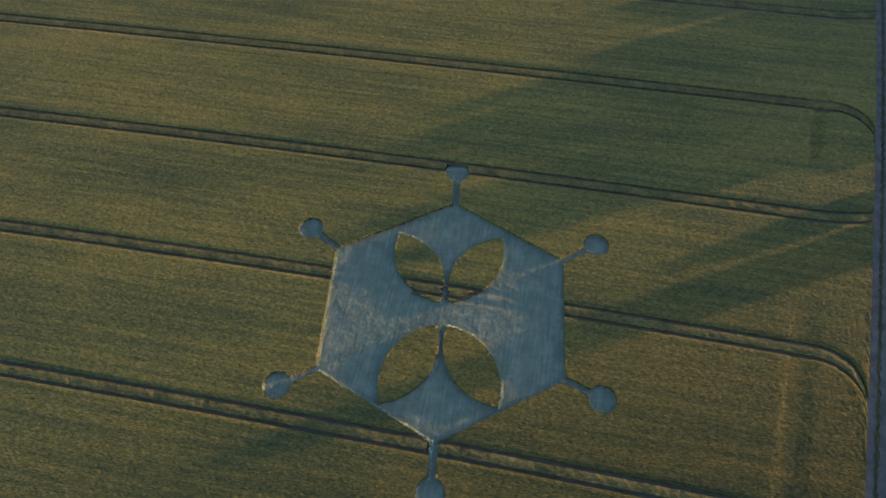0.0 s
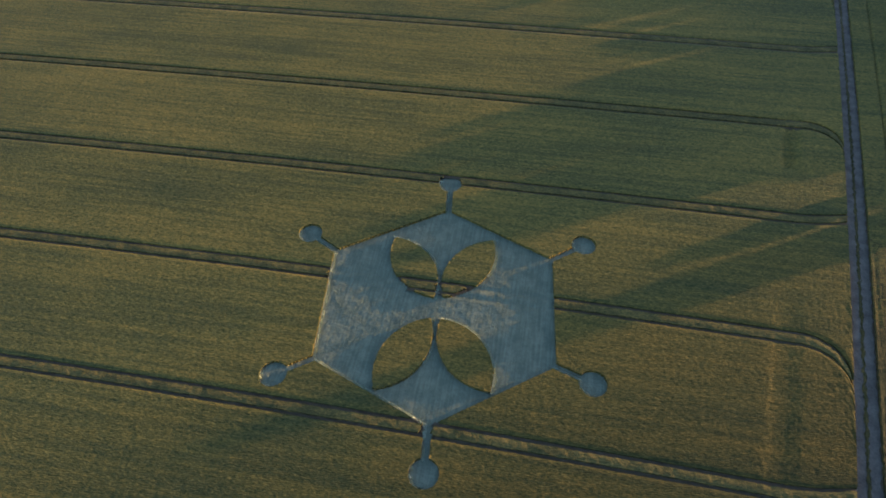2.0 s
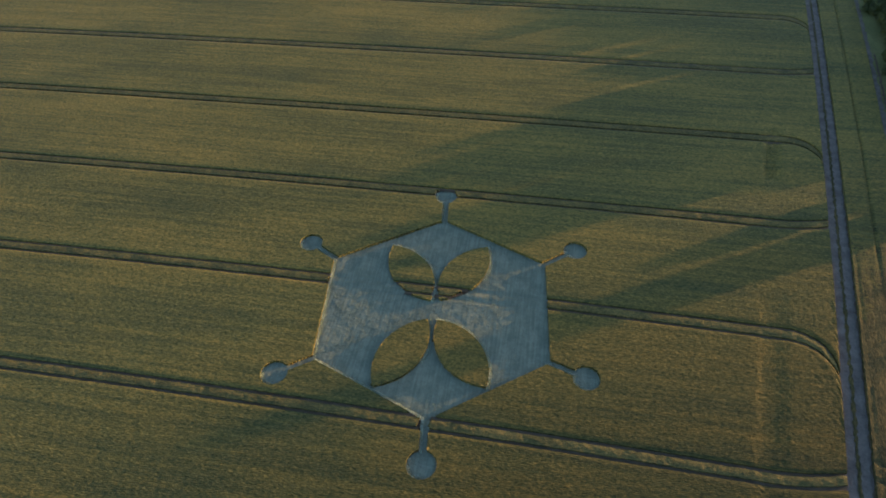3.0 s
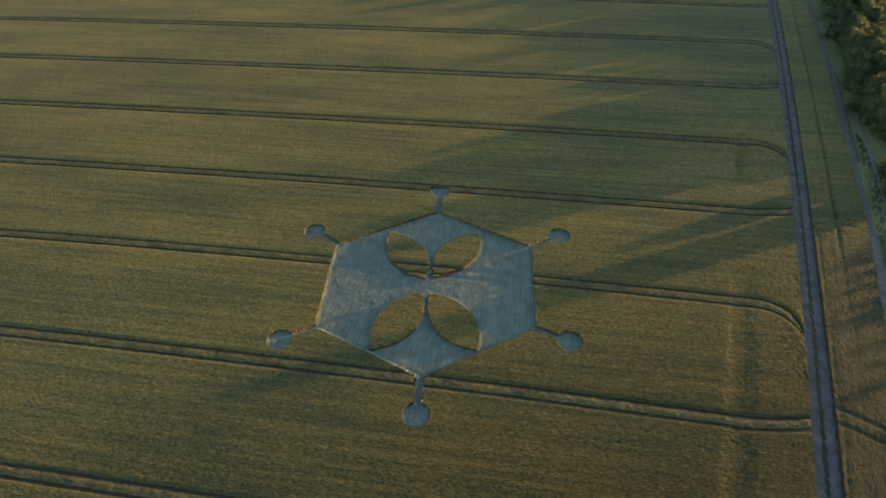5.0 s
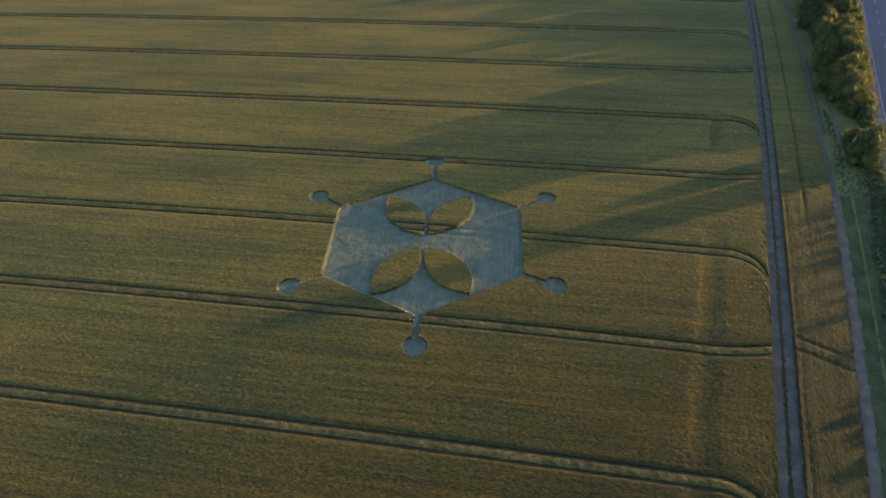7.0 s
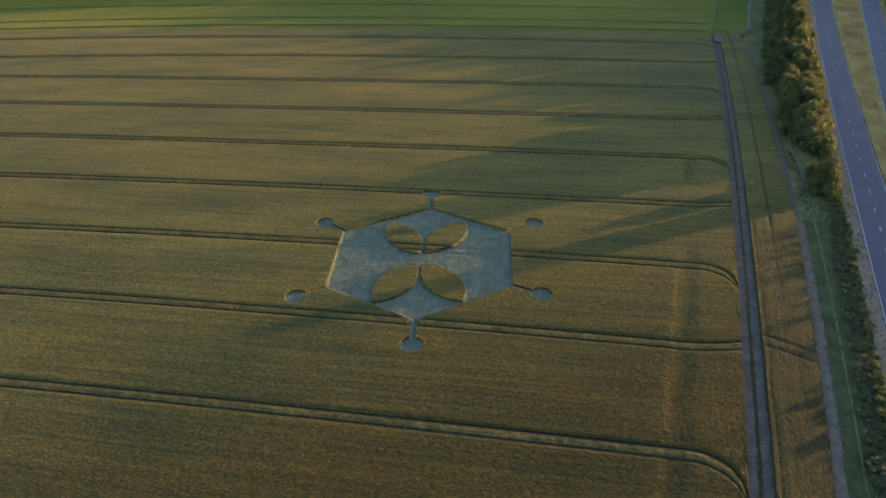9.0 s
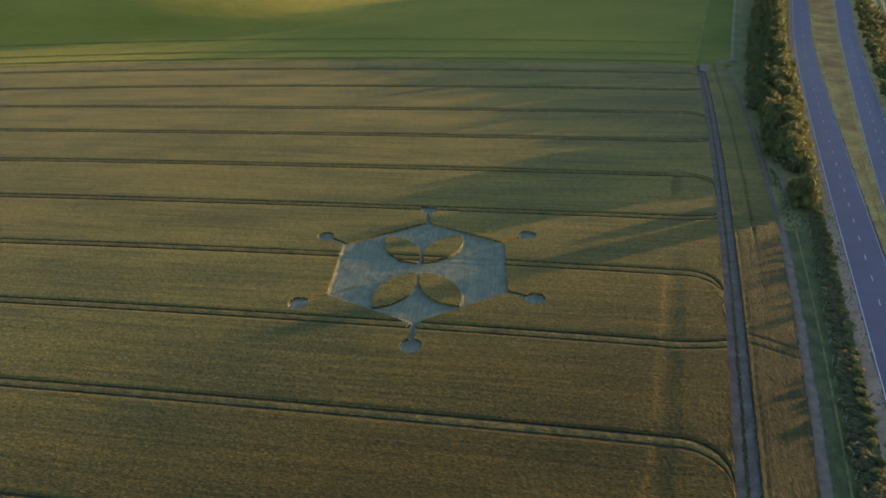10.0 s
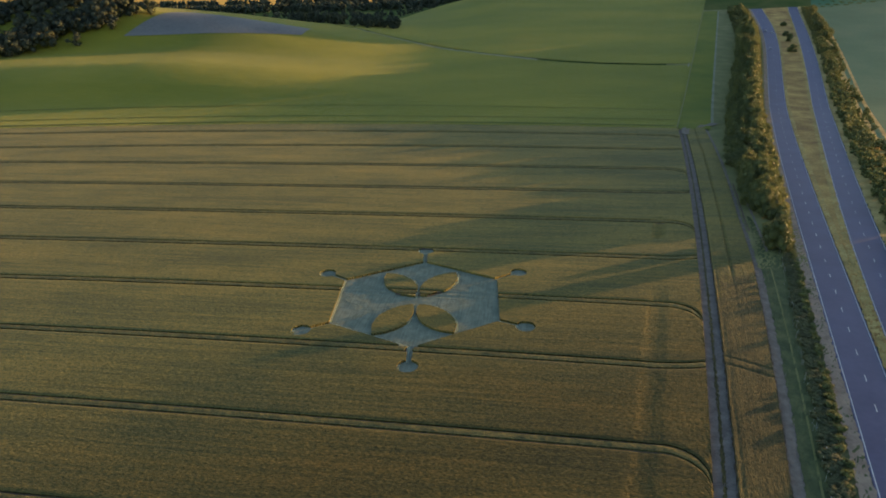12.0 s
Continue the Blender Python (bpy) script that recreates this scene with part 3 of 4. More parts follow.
verge_far = ribbon("verge_grass", path_side(1.0), along(ROAD_A[0], -0.6), 16, 612, 0.8, M_ROUGH, 0.0, across=30, rough=0.25, seed=10)
tagged(verge_far, "rough olive grass between the footpath and the hedge trees", "grass", kind="stuff")
trodden = ribbon("trodden_line", along(PATH_LINE, 3.7), along(PATH_LINE, 4.05), -170, 20, 2.0, M_ROUGH, 0.17, across=3, seed=11)
tagged(trodden, "faint pale trodden line through the verge grass", "path", kind="structure")
side_path = ribbon("side_path", lambda y: line(PATH_LINE, y) + 3.7 - 0.032 * (y - 30), lambda y: line(PATH_LINE, y) + 4.3 - 0.034 * (y - 30), 26, 72, 0.5, M_GRAVEL, 0.24, across=4, rough=0.08, seed=12)
tagged(side_path, "worn side path joining the gravel footpath by the hedge", "path", kind="structure")
wheel = ribbon("wheel_rut", path_side(1.3), path_side(1.75), 40, 84, 0.5, M_SOIL, 0.30, across=3, rough=0.03, seed=13)
tagged(wheel, "dark wheel rut beside the gravel footpath", "rut", kind="structure")


# ---------------------------------------------------------------- dual carriageway
def carriageway(name, lines, y1, label):
    top = tagged(new(name), label, "road", "carriageways", "structure")
    l, r = lines
    ribbon("asphalt", along(l, -0.35), along(r, 0.35), -170, y1, 3, M_ROAD, 0.16, across=5, parent=top, thick=0.3)
    ribbon("edge_line", along(l, -0.08), along(l, 0.08), -170, y1, 3, M_PAINT, 0.168, parent=top)
    ribbon("edge_line", along(r, -0.08), along(r, 0.08), -170, y1, 3, M_PAINT, 0.168, parent=top)
    y = -167.0
    mid = lambda q: (line(l, q) + line(r, q)) / 2
    while y < y1 - 5:
        ribbon("lane_dash", lambda q: mid(q) - 0.09, lambda q: mid(q) + 0.09, y, y + 1.9, 1, M_PAINT, 0.168, parent=top)
        y += 8.1 * (1 + max(0, y) / 500)
    return top


carriageway("road", ROAD_A, 612, "two-lane asphalt carriageway with white edge lines and lane dashes")
carriageway("road", ROAD_B, 612, "second asphalt carriageway beyond the dry central reservation")
median = ribbon("median_grass", along(ROAD_A[1], 0.35), along(ROAD_B[0], -0.35), -170, 612, 0.6, M_MEDIAN, 0.1, across=16, rough=0.35, seed=15)
tagged(median, "sun-dried yellow grass on the central reservation", "grass", kind="stuff")
for side, lo, hi in ((ROAD_A[1], 0.35, 2.0), (ROAD_B[0], -2.0, -0.35)):
    fringe = ribbon("median_fringe", along(side, lo), along(side, hi), -170, 612, 0.6, M_DRY, 0.14, across=5, rough=0.38, seed=18)
    tagged(fringe, "bleached yellow grass fringe along the central reservation", "grass", kind="stuff")
strip = ribbon("roadside_grass", along(ROAD_A[0], -2.6), along(ROAD_A[0], -0.35), -170, 612, 0.6, M_BARE, 0.12, across=6, rough=0.12, seed=16)
tagged(strip, "dry tan strip of bare earth and grass beside the carriageway", "grass", kind="stuff")
outer = ribbon("outer_verge", along(ROAD_B[1], 0.35), along(ROAD_B[1], 16), -170, 612, 1.0, M_DRY, 0.1, across=16, rough=0.35, seed=17)
tagged(outer, "yellowing rough grass bank beyond the far carriageway", "grass", kind="stuff")
teal = ribbon("young_field", along(ROAD_B[1], 15.5), along(ROAD_B[1], 320), -170, 720, 6, M_TEAL, 0.05, across=40)
tagged(teal, "blue-green young crop field beyond the road", "field", kind="structure")
bank_path = ribbon("bank_path", along(ROAD_B[1], 18.6), along(ROAD_B[1], 20.4), 60, 460, 1.0, M_DRY, 0.25, across=4, rough=0.1, seed=19)
tagged(bank_path, "dry trodden strip between the scrub bank and the young crop", "path", kind="structure")


# ---------------------------------------------------------------- far fields
def field_edge(x):
    return np.polyval(TC[-1], np.maximum(x, -400))


def patch(name, x_lo, x_hi, y_lo, y_hi, mat, lift, nx=60, ny=60, rough=0.0):
    """A field laid over the land; its four sides are given as x over y and y over x."""
    t, u = np.meshgrid(np.linspace(0, 1, nx), np.linspace(0, 1, ny))
    xm = -150 + 0 * t
    Y = y_lo(xm) * (1 - u) + y_hi(xm) * u
    for _ in range(3):
        X = x_lo(Y) * (1 - t) + x_hi(Y) * t
        Y = y_lo(X) * (1 - u) + y_hi(X) * u
    Z = land(X, Y) + lift
    if rough:
        Z = Z + RNG.uniform(0, rough, Z.shape)
    return sheet(name, X, Y, Z, mat)


def farm_lane(y):
    return 133.2 + 0.3625 * (y - 190)


def lane_edge(x):
    return 338 + 40 * np.log1p(np.exp(np.clip((70 - x) / 38, -20, 20)))


green = patch("green_field", lambda y: -480 + 0 * y, lambda y: farm_lane(y) - 17, lambda x: field_edge(x) + 1.0, lambda x: np.minimum(lane_edge(x), 560), M_GREEN, 0.35, 170, 120, 0.25)
tagged(green, "bright green field of young crop over a round hill", "field", kind="structure")
upper = patch("upper_field", lambda y: -150 + 0 * y, lambda y: farm_lane(y) - 17, lambda x: np.minimum(lane_edge(x), 560) + 6, lambda x: 900 + 0 * x, M_GREEN, 0.35, 60, 60, 0.3)
tagged(upper, "greener field rising beyond a grassy lane", "field", kind="structure")
grass_lane = patch("grass_lane", lambda y: -112 + 0 * y, lambda y: 62 + 0 * y, lambda x: lane_edge(x), lambda x: lane_edge(x) + 4, M_LANE, 0.5, 80, 3)
tagged(grass_lane, "pale grassy lane between two green fields", "lane", kind="structure")
bare = patch("bare_field", lambda y: -282 + 0.4 * (y - 400), lambda y: -140 + 0 * y, lambda x: 400 + 0.11 * (x + 280) + 0.0011 * (x + 280) ** 2, lambda x: 472 + 0 * x, M_PALE, 0.75, 60, 30)
tagged(bare, "pale bare field over the crown of the hill", "field", kind="structure")
strip_green = patch("headland_strip", lambda y: farm_lane(y) - 17, lambda y: farm_lane(y) - 1.5, lambda x: field_edge(x) + 1.0, lambda x: 0 * x + 600, M_LUSH, 0.35, 8, 120, 0.3)
tagged(strip_green, "dark green grass strip beside the footpath", "grass", kind="structure")
mown = patch("mown_line", lambda y: farm_lane(y) - 17.6, lambda y: farm_lane(y) - 16.9, lambda x: field_edge(x) + 2.0, lambda x: 0 * x + 600, M_ROUGH, 0.72, 3, 120, 0.1)
tagged(mown, "pale mown line between crop and grass strip", "grass", kind="structure")
lane = patch("footpath", lambda y: farm_lane(y) - 1.5, farm_lane, lambda x: 0 * x + 178, lambda x: 0 * x + 600, M_LANE, 0.45, 3, 120)
tagged(lane, "pale footpath climbing beside the road hedge", "path", kind="structure")
for off, wide in ((5, 3.0), (21, 1.6), (48, 1.2)):
    rut = patch("crop_rut", lambda y: -420 + 0 * y, lambda y: farm_lane(y) - 18.5, lambda x: field_edge(x) + off, lambda x: field_edge(x) + off + wide, M_RUT, 0.62, 120, 2)
    tagged(rut, "dark wheel rut through the green field", "rut", "ruts of the green field", "structure")
bank = patch("field_bank", lambda y: -420 + 0 * y, lambda y: farm_lane(y) - 14, lambda x: field_edge(x) - 0.6, lambda x: field_edge(x) + 1.6, M_ROUGH, 0.15, 300, 5, 0.25)
tagged(bank, "low dry grass bank between the wheat and the green field", "grass", kind="stuff")
corner = quads("worn_corner", [(x + a, y + b, 0.55) for x, y in ((109.5, 160), (111.5, 167), (114, 172.5), (120, 176), (127, 178.5), (131, 183)) for a, b in ((-1.2, 1.0), (1.6, -1.2))], [(2 * i, 2 * i + 1, 2 * i + 3, 2 * i + 2) for i in range(5)], M_GRAVEL)
tagged(corner, "pale worn ground where track and footpath meet", "path", kind="structure")
chalk = patch("chalk_scrape", lambda y: farm_lane(y) - 19.8, lambda y: farm_lane(y) - 18.9, lambda x: 335 + 0 * x, lambda x: 347 + 0 * x, M_LANE, 0.7, 3, 8, 0.1)
tagged(chalk, "small scrape of pale chalk beside the footpath", "chalk", kind="structure")
far_pale = patch("distant_field", lambda y: -1100 + 0 * y, lambda y: -480 + 0 * y, lambda x: 900 + 0 * x, lambda x: 1250 + 0 * x, M_PALE, 0.5, 20, 20)
tagged(far_pale, "distant grey field beyond the wood", "field", kind="structure")
far_gold = patch("distant_field", lambda y: -1300 + 0 * y, lambda y: -640 + 0 * y, lambda x: 1300 + 0 * x, lambda x: 1600 + 0 * x, M_ROUGH, 0.5, 20, 20)
tagged(far_gold, "distant olive field beyond the wood", "field", kind="structure")


# ---------------------------------------------------------------- trees and hedges
def leaf_cloud(lobes, count, size, r, core=0.72):
    """Leaves as small folded blades over the skin of overlapping lobes, round a dark, lumpy core."""
    verts, faces = [], []
    n = 0
    for cx, cy, cz, rad in lobes:
        m = int(count * rad ** 2 / sum(q[3] ** 2 for q in lobes))
        way = r.normal(size=(m, 3))
        way /= np.linalg.norm(way, axis=1)[:, None]
        way[:, 2] = np.where(way[:, 2] < -0.5, -way[:, 2], way[:, 2])
        at = np.array([cx, cy, cz]) + way * rad * r.uniform(0.72, 1.12, (m, 1)) * np.array([1, 1, 0.85])
        a = r.normal(size=(m, 3)) + 0.6 * way
        a /= np.linalg.norm(a, axis=1)[:, None]
        b = np.cross(a, r.normal(size=(m, 3)))
        b /= np.linalg.norm(b, axis=1)[:, None]
        s = size * r.uniform(0.6, 1.5, (m, 1))
        q = np.stack([at - b * s * 0.6, at + a * s * 0.2 - np.cross(a, b) * s * 0.15, at + b * s * 0.6, at + a * s], 1)
        verts.append(q.reshape(-1, 3))
        faces.append(np.arange(4 * m).reshape(m, 4) + n)
        n += 4 * m
        # the core: a rough ball of rings
        rings, seg = 5, 8
        th = np.linspace(0.15, math.pi - 0.15, rings)
        ph = np.linspace(0, 2 * math.pi, seg, endpoint=False)
        T, P = np.meshgrid(th, ph, indexing="ij")
        rr = rad * core * r.uniform(0.8, 1.15, T.shape)
        ball = np.stack([cx + rr * np.sin(T) * np.cos(P), cy + rr * np.sin(T) * np.sin(P), cz + rr * 0.85 * np.cos(T)], -1)
        idx = np.arange(rings * seg).reshape(rings, seg) + n
        nxt = np.roll(idx, -1, 1)
        f = np.stack([idx[:-1], nxt[:-1], nxt[1:], idx[1:]], -1).reshape(-1, 4)
        verts.append(ball.reshape(-1, 3))
        faces.append(f)
        n += rings * seg
    return np.concatenate(verts), np.concatenate(faces)


def limb(bm, a, b, ra, rb, seg=6):
    a, b = Vector(a), Vector(b)
    q = (b - a).to_track_quat("Z", "Y").to_matrix()
    rows = []
    for k, (p, rad) in enumerate(((a, ra), ((a + b) / 2 + Vector((0.1, -0.08, 0)) * ra, (ra + rb) / 2), (b, rb))):
        rows.append([bm.verts.new(p + q @ Vector((rad * math.cos(2 * math.pi * i / seg), rad * math.sin(2 * math.pi * i / seg), 0))) for i in range(seg)])
    for lo, hi in zip(rows, rows[1:]):
        for i in range(seg):
            bm.faces.new((lo[i], lo[(i + 1) % seg], hi[(i + 1) % seg], hi[i]))
    bm.faces.new(rows[-1])


def tree(name, seed, height, width, leaves, leaf, mat, label, category, group):
    """A tree of the given height and crown width: trunk, limbs and a broken crown."""
    r = np.random.default_rng(seed)
    top = tagged(new(name), label, category, group)
    bm = bmesh.new()
    limb(bm, (0, 0, -0.3), (r.uniform(-0.2, 0.2), r.uniform(-0.2, 0.2), height * 0.5), 0.035 * height, 0.018 * height, 8)
    part("trunk", bm, M_BARK, top)
    lobes = [(0, 0, height * 0.62, width * 0.30)]
    for i in range(r.integers(8, 11)):
        a = 2 * math.pi * i / 8 + r.uniform(-0.4, 0.4)
        d = width * r.uniform(0.16, 0.33)
        lobes.append((d * math.cos(a), d * math.sin(a), height * r.uniform(0.28, 0.80), width * r.uniform(0.16, 0.27)))
    lobes.append((r.uniform(-0.5, 0.5), r.uniform(-0.5, 0.5), height * 0.84, width * 0.18))
    # suckers and undergrowth round the foot
    for i in range(6):
        a = 2 * math.pi * i / 6 + r.uniform(-0.4, 0.4)
        lobes.append((0.30 * width * math.cos(a), 0.30 * width * math.sin(a), height * r.uniform(0.12, 0.24), width * r.uniform(0.14, 0.19)))
    for c in lobes[1:5]:
        bm = bmesh.new()
        limb(bm, (0, 0, height * 0.25), (c[0] * 0.8, c[1] * 0.8, c[2]), 0.014 * height, 0.006 * height, 5)
        part("limb", bm, M_BARK, top)
    v, f = leaf_cloud(lobes, leaves, leaf, r)
    quads("crown", v, f, mat, top)
    return top


def bush(name, seed, height, width, leaves, leaf, mat, label, category, group):
    r = np.random.default_rng(seed)
    top = tagged(new(name), label, category, group)
    lobes = []
    for i in range(r.integers(9, 12)):
        a = r.uniform(0, 2 * math.pi)
        d = width * r.uniform(0.05, 0.34)
        rad = width * r.uniform(0.18, 0.3)
        lobes.append((d * math.cos(a), d * math.sin(a), max(rad * 0.6, height * (r.uniform(0.18, 0.4) if i % 2 else r.uniform(0.55, 0.72))), rad))
    bm = bmesh.new()
    for c in lobes[:3]:
        limb(bm, (c[0] * 0.2, c[1] * 0.2, -0.15), (c[0] * 0.7, c[1] * 0.7, c[2]), 0.05, 0.02, 5)
    part("stems", bm, M_BARK, top)
    v, f = leaf_cloud(lobes, leaves, leaf, r, 0.8)
    quads("foliage", v, f, mat, top)
    return top


def place(x, y, turn, size, tall=1.0):
    return pose(x, y, float(land(x, y)), 0, 0, turn) @ Matrix.Diagonal((size, size, size * tall, 1))


HEDGE_LABEL = "dense leafy hawthorn and field maple tree in the roadside hedge"
kinds = [tree("hedge_tree", 100 + i, 7.4, 9.6, 4200, 0.33, M_LEAF, HEDGE_LABEL, "tree", "roadside hedge trees") for i in range(5)]
bushes = [bush("hedge_bush", 200 + i, 3.3, 4.2, 1100, 0.15, M_HEDGE, "low dark green bush in the thin roadside hedge", "bush", "low hedge bushes") for i in range(5)]
scrubs = [bush("scrub_bush", 210 + i, 3.3, 4.2, 520, 0.28, M_SCRUB, "rough olive scrub bush beside the road", "bush", "scrub bushes") for i in range(5)]
spare = {t: False for t in kinds + bushes + scrubs}


def plant(choices, i, m):
    """The first use of a kind moves it into place, later ones copy it."""
    t = choices[i % len(choices)]
    if not spare[t]:
        spare[t] = True
        t.matrix_basis = m
        return t
    return copy_thing(t, m)


rand = np.random.default_rng(5)
# tall hedge: end tree, a low gap, then the long double row
count = 0
rows = [(28.0, -7.2, 0.82, 1.20), (35.0, -8.5, 0.55, 0.62)]
fringe_row = []
y = 50.0
while y < 600:
    tall = 1.08 if y < 92 else float(np.interp(y, (92, 104, 112, 118, 128, 155, 185, 227, 320, 400, 450, 475), (1.08, 0.95, 0.80, 0.80, 1.08, 1.15, 1.3, 1.65, 1.7, 1.8, 1.7, 0.9)))
    step = 5.2 if y < 250 else 7.5
    rows.append((y + rand.uniform(-1, 1), -8.6 - 0.008 * y + rand.uniform(-0.8, 0.8), rand.uniform(0.80, 1.02), tall * rand.uniform(0.95, 1.06)))
    fringe_row += [(y + o + rand.uniform(-0.8, 0.8), -4.4 - 0.003 * y + rand.uniform(-0.5, 0.5), rand.uniform(0.9, 1.25)) for o in (0, step / 2)]
    if y > 56:
        rows.append((y + rand.uniform(-1, 1) + 2.5, -13.0 - 0.012 * y + rand.uniform(-0.8, 0.8), rand.uniform(0.66, 0.9), tall * rand.uniform(0.65, 0.85)))
    if y > 105:
        rows.append((y + rand.uniform(-1, 1) + 1.2, -17.0 - 0.012 * y + rand.uniform(-0.8, 0.8), rand.uniform(0.66, 0.9), tall * rand.uniform(0.6, 0.8)))
    y += step
for q, off, size, tall in rows:
    plant(kinds, int(rand.integers(5)), place(float(line(ROAD_A[0], q)) + off, q, rand.uniform(0, 360), size, tall / size))
# low shrubs along the hedge's road side, brighter leaves standing for its sunlit face
far_fringe = []
for q, off, size in fringe_row:
    if q > 170:
        far_fringe.append((float(line(ROAD_A[0], q)) + off, q))
        continue
    plant(scrubs, int(rand.integers(5)), place(float(line(ROAD_A[0], q)) + off, q, rand.uniform(0, 360), size, rand.uniform(0.8, 1.1)))
# low scrub in the gap and along the thin hedge towards the camera's end of the field
q, step_in = -98.0, 0
while q < 50:
    high = rand.uniform(0.72, 0.76) * (2.2 if 31 < q < 38 else 3.0 if 38 <= q < 50 else 1.0)
    # a row of brighter-leaved scrub stands for the thin hedge's sunlit east half
    if q < 31 and step_in % 2:
        plant(scrubs, int(rand.integers(5)), place(float(line(ROAD_A[0], q)) - 3.5 + rand.uniform(-0.3, 0.3), q + rand.uniform(-0.6, 0.6), rand.uniform(0, 360), rand.uniform(0.36, 0.46), 0.9))
    for off in (-4.6, -5.6):
        plant(bushes, int(rand.integers(5)), place(float(line(ROAD_A[0], q)) + off + rand.uniform(-0.4, 0.4), q + rand.uniform(-0.6, 0.6), rand.uniform(0, 360), rand.uniform(0.68, 0.78), high))
    q += 1.25
    step_in += 1

# pale umbels along the foot of the thin hedge
def umbels(seed):
    r = np.random.default_rng(seed)
    n = 130
    q = r.uniform(-98, 28, n)
    x = line(ROAD_A[0], q) - 6.6 + r.normal(0, 0.35, n)
    h = r.uniform(0.7, 1.3, n)
    w = r.uniform(0.05, 0.11, n)
    a = r.uniform(0, 2 * math.pi, n)
    c, d = np.cos(a) * w, np.sin(a) * w
    top = np.stack([np.stack([x + c, q + d, h], -1), np.stack([x - d, q + c, h + 0.04], -1), np.stack([x - c, q - d, h], -1), np.stack([x + d, q - c, h + 0.04], -1)], 1)
    stem = np.stack([np.stack([x - 0.015, q, 0 * h], -1), np.stack([x + 0.015, q, 0 * h], -1), np.stack([x + 0.01, q, h], -1), np.stack([x - 0.01, q, h], -1)], 1)
    v = np.concatenate([top, stem]).reshape(-1, 3)
    return tagged(quads("cow_parsley", v, np.arange(8 * n).reshape(-1, 4), M_BLOSSOM), "white umbels of cow parsley along the hedge foot", "flowers", kind="stuff")


umbels(88)

# scrub bank beyond the second carriageway: near bushes singly, the far ones as one growth
q = -100.0
far_scrub = []
while q < 600:
    for off in (4.5, 7.5, 10, 13, 15.5):
        if rand.uniform() < (1.0 if off < 11 else 0.3):
            x, w = float(line(ROAD_B[1], q)) + off + rand.uniform(-1.5, 1.5), q + rand.uniform(-2, 2)
            if q < 0:
                plant(scrubs, int(rand.integers(5)), place(x, w, rand.uniform(0, 360), rand.uniform(0.9, 1.1), rand.uniform(0.84, 0.94)))
            else:
                far_scrub.append((x, w))
    q += 2.3 if q < 20 else 3.0
for q, off, size in ((128, 9, 0.62), (141, 10, 0.5), (375, 14, 0.7), (430, 12, 0.95), (442, 16, 0.9), (455, 11, 1.0), (470, 14, 0.95), (484, 10, 1.0), (500, 13, 1.0), (516, 10, 1.0), (535, 13, 1.0), (555, 11, 1.0), (575, 13, 1.0)):
    plant(kinds, int(rand.integers(5)), place(float(line(ROAD_B[1], q)) + off, q, rand.uniform(0, 360), size))
# bushes on the central reservation
for q, t, size in ((383, 0.55, 1.0), (425, 0.5, 0.6), (438, 0.6, 0.7), (450, 0.4, 0.65), (462, 0.55, 0.6), (500, 0.5, 0.7)):
    x = float(line(ROAD_A[1], q) * (1 - t) + line(ROAD_B[0], q) * t)
    plant(kinds, int(rand.integers(5)), place(x, q, rand.uniform(0, 360), size, 0.7))


# ---------------------------------------------------------------- distant woods
def wood(name, spots, height, seed, label, mat=M_WOOD, leaf=1.0, leaves=220):
    r = np.random.default_rng(seed)
    verts, faces, n = [], [], 0
    for x, y in spots:
        z = float(land(x, y))
        h = height * r.uniform(0.7, 1.15)
        w = 0.26 * h
        lobes = [(x + r.uniform(-w, w), y + r.uniform(-w, w), z + h * c, h * r.uniform(0.16, 0.27)) for c in (0.2, 0.35, 0.45, 0.55, 0.68, 0.8)]
        v, f = leaf_cloud(lobes, leaves, leaf, r, 0.75)
        verts.append(v)
        faces.append(f + n)
        n += len(v)
    ob = quads(name, np.concatenate(verts), np.concatenate(faces), mat)
    return tagged(ob, label, "wood", kind="stuff")


def belt(ax, ay, bx, by, wide, count, seed):
    r = np.random.default_rng(seed)
    t = r.uniform(0, 1, count)
    return [(ax + (bx - ax) * a + o[0], ay + (by - ay) * a + o[1]) for a, o in zip(t, r.normal(0, wide, (count, 2)))]


wood("far_wood", belt(-372, 362, -296, 440, 9, 120, 61) + belt(-440, 395, -330, 480, 14, 130, 64), 15, 71, "dark belt of trees over the shoulder of the green hill")
wood("far_wood", belt(-190, 600, -70, 560, 9, 70, 62), 12, 72, "dark trees in the fold behind the hill")
wood("far_wood", belt(-900, 1700, 400, 1500, 60, 160, 63), 18, 73, "distant dark woodland across the downs", leaf=1.6, leaves=70)
wood("far_wood", belt(-1500, 2300, 300, 2300, 30, 480, 65), 34, 77, "distant dark woodland across the downs", leaf=3.0, leaves=50)
wood("far_wood", belt(-2200, 3300, 600, 3300, 50, 460, 66), 50, 78, "distant dark woodland across the downs", leaf=4.0, leaves=50)
lane_spots = [(float(q), float(lane_edge(q)) + 8.5 + 0.6 * math.sin(q)) for q in np.arange(-112, 10, 1.5)]
wood("lane_hedge", lane_spots, 0.8, 75, "low clipped hedge along the grassy lane", M_LUSH, leaf=0.4, leaves=60)
wood("scrub", far_fringe, 3.2, 76, "sunlit shrubs along the far roadside hedge", M_SCRUB, 0.4, 130)
wood("scrub", far_scrub, 3.9, 74, "rough scrub bushes along the far road bank", M_SCRUB, 0.5, 110)


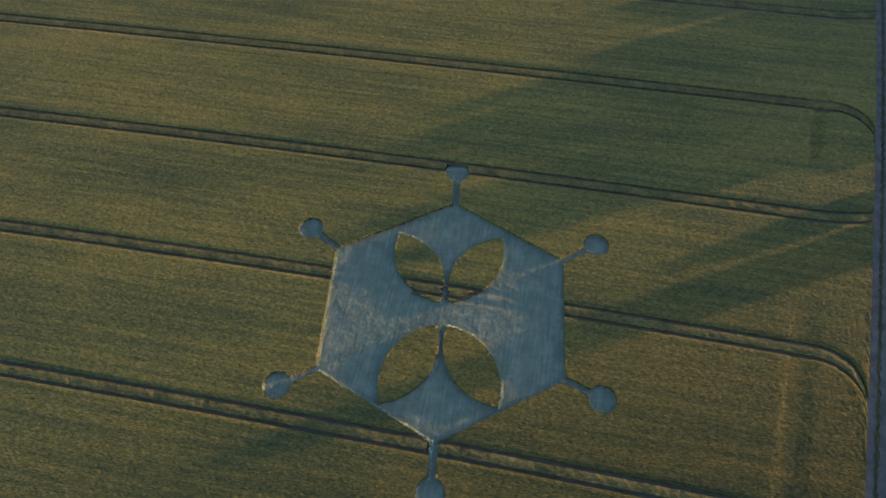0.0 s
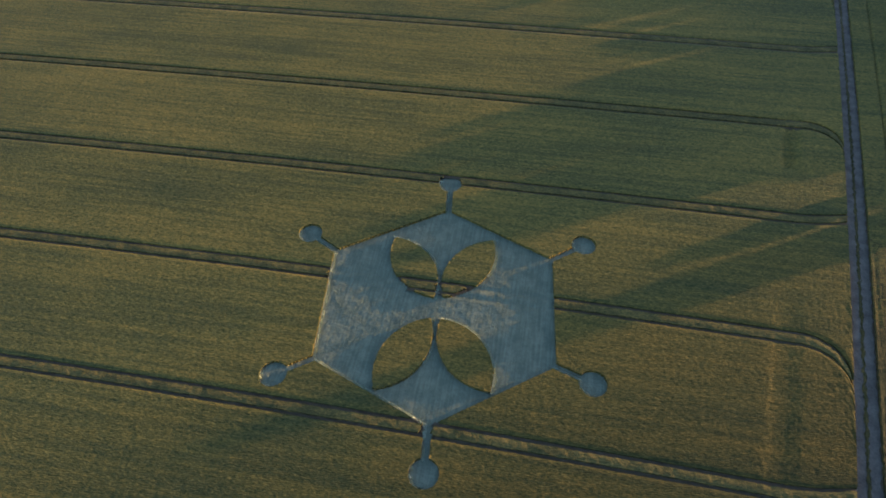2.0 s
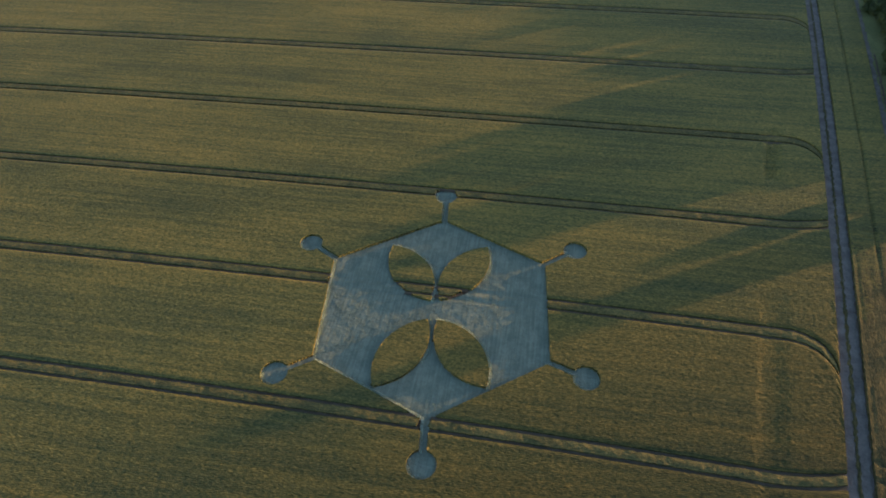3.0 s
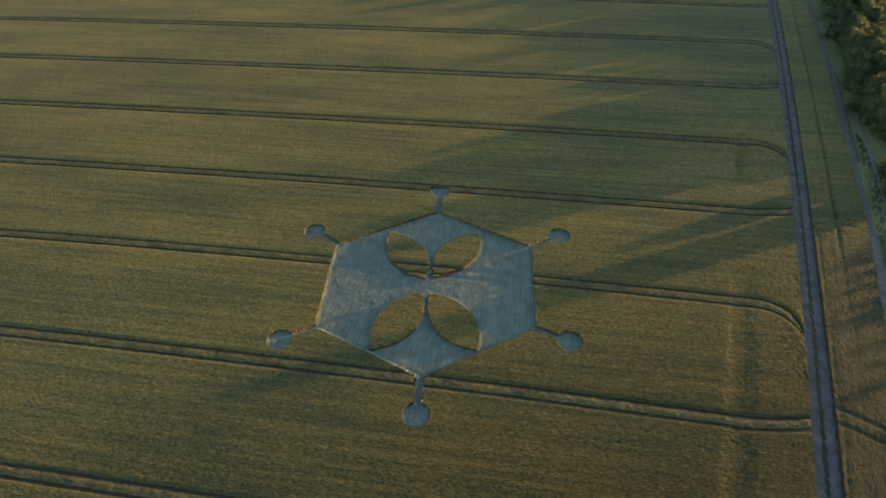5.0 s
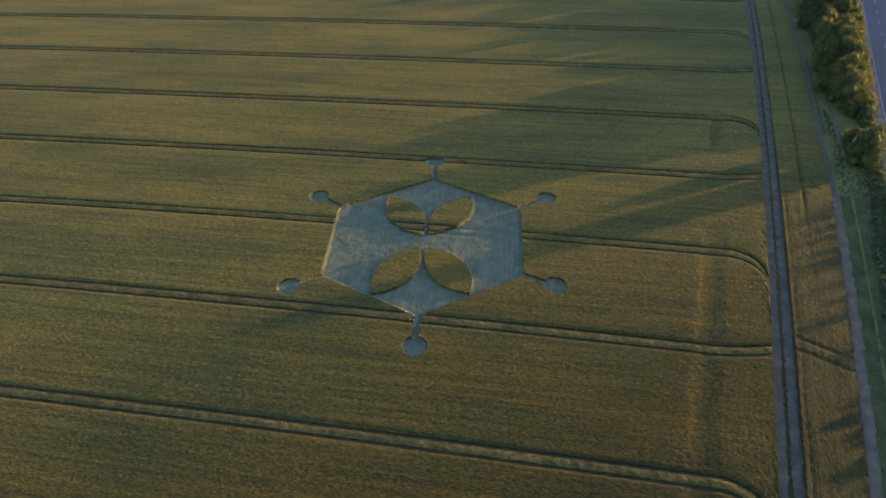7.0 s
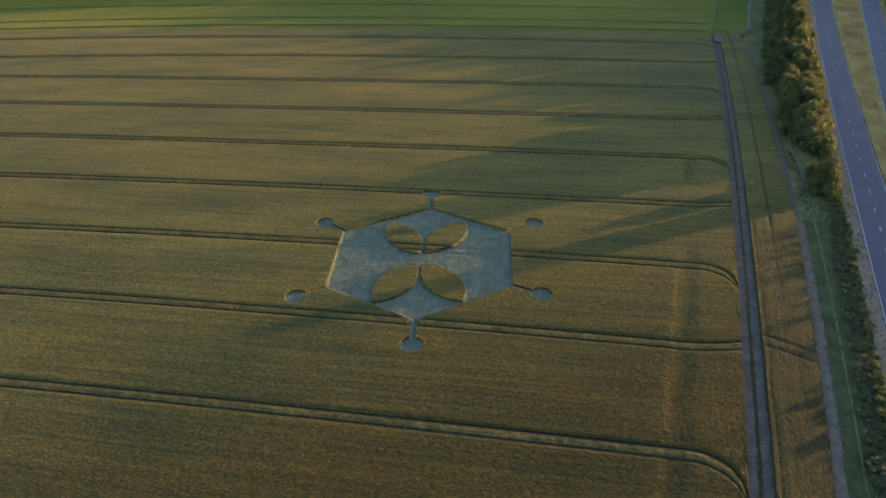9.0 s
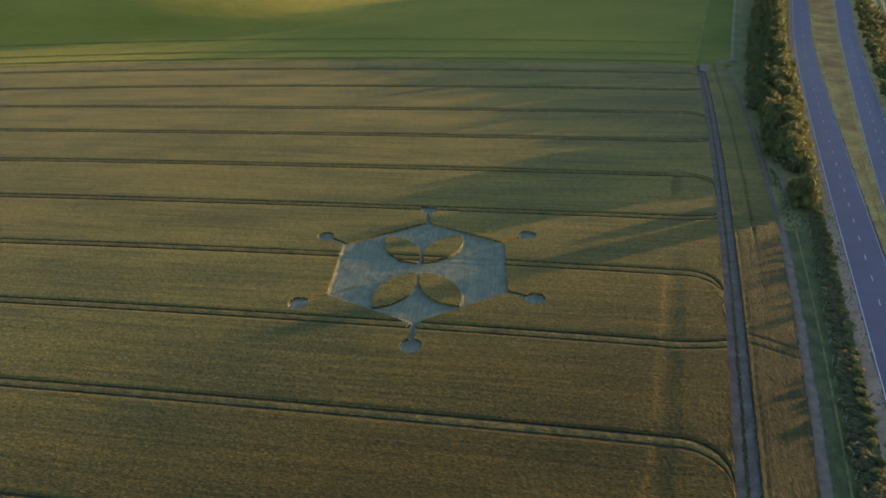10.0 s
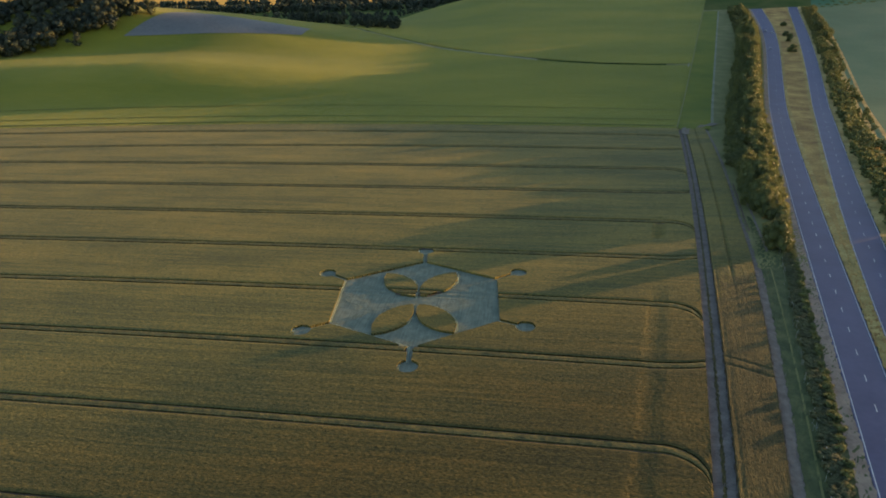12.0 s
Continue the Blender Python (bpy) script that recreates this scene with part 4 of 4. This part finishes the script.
# ---------------------------------------------------------------- cars far up the road
M_CAR = material("car_paint", [(0.62, 0.63, 0.64), (0.70, 0.71, 0.72)], 1.0, fine=3.0, rough=0.3, spec=0.5)
M_GLASS = material("car_glass", [(0.02, 0.022, 0.025), (0.03, 0.032, 0.035)], 1.0, rough=0.1, spec=0.5)
M_TYRE = material("tyre", [(0.02, 0.02, 0.02), (0.03, 0.03, 0.03)], 2.0, rough=0.9)


def car(label):
    top = tagged(new("car"), label, "car", "cars on the road")
    bm = bmesh.new()
    outline = ((-2.1, 0.35), (-2.15, 0.8), (-1.2, 0.95), (1.9, 0.95), (2.1, 0.75), (2.1, 0.35))
    sides = [[bm.verts.new((w * (0.86 if z < 0.9 else 0.8), x, z)) for x, z in outline] for w in (-1, 1)]
    bm.faces.new(sides[0])
    bm.faces.new(sides[1][::-1])
    for i in range(6):
        j = (i + 1) % 6
        bm.faces.new((sides[0][j], sides[0][i], sides[1][i], sides[1][j]))
    part("body", bm, M_CAR, top)
    bm = bmesh.new()
    low = [bm.verts.new(p) for p in ((-0.78, -1.1, 0.95), (0.78, -1.1, 0.95), (0.78, 1.8, 0.95), (-0.78, 1.8, 0.95))]
    high = [bm.verts.new(p) for p in ((-0.62, -0.4, 1.42), (0.62, -0.4, 1.42), (0.62, 1.35, 1.42), (-0.62, 1.35, 1.42))]
    for i in range(4):
        j = (i + 1) % 4
        bm.faces.new((low[i], low[j], high[j], high[i]))
    part("windows", bm, M_GLASS, top)
    bm = bmesh.new()
    q = [bm.verts.new(p) for p in ((-0.63, -0.42, 1.43), (0.63, -0.42, 1.43), (0.63, 1.37, 1.43), (-0.63, 1.37, 1.43))]
    q2 = [bm.verts.new((v.co.x * 0.95, v.co.y * 0.95, 1.48)) for v in q]
    bm.faces.new(q2)
    for i in range(4):
        j = (i + 1) % 4
        bm.faces.new((q[i], q[j], q2[j], q2[i]))
    part("roof", bm, M_CAR, top)
    for x in (-0.82, 0.82):
        for yy in (-1.3, 1.3):
            bm = bmesh.new()
            bmesh.ops.create_cone(bm, cap_ends=True, segments=14, radius1=0.33, radius2=0.33, depth=0.2, matrix=pose(x, yy, 0.33, 0, 90, 0))
            wheel = part("wheel", bm, M_TYRE, top)
            bm = bmesh.new()
            bmesh.ops.create_cone(bm, cap_ends=True, segments=10, radius1=0.2, radius2=0.17, depth=0.22, matrix=pose(x, yy, 0.33, 0, 90, 0))
            part("rim", bm, M_CAR, wheel, "silver wheel rim")
    for x in (-0.6, 0.6):
        bm = bmesh.new()
        bmesh.ops.create_cube(bm, size=1, matrix=pose(x, -2.13, 0.66) @ Matrix.Diagonal((0.34, 0.06, 0.16, 1)))
        bmesh.ops.bevel(bm, geom=bm.edges[:], offset=0.02, segments=1, affect="EDGES")
        part("headlight", bm, M_GLASS, top)
    return top


first = car("small silvery-white car on the far carriageway stretch")
for n, (q, t) in enumerate(((394, 0.28), (464, 0.72), (476, 0.25))):
    x = float(line(ROAD_A[0], q) * (1 - t) + line(ROAD_A[1], q) * t)
    m = pose(x, q, float(land(x, q)) + 0.17, 0, 0, -22)
    if n == 0:
        first.matrix_basis = m
    else:
        copy_thing(first, m)
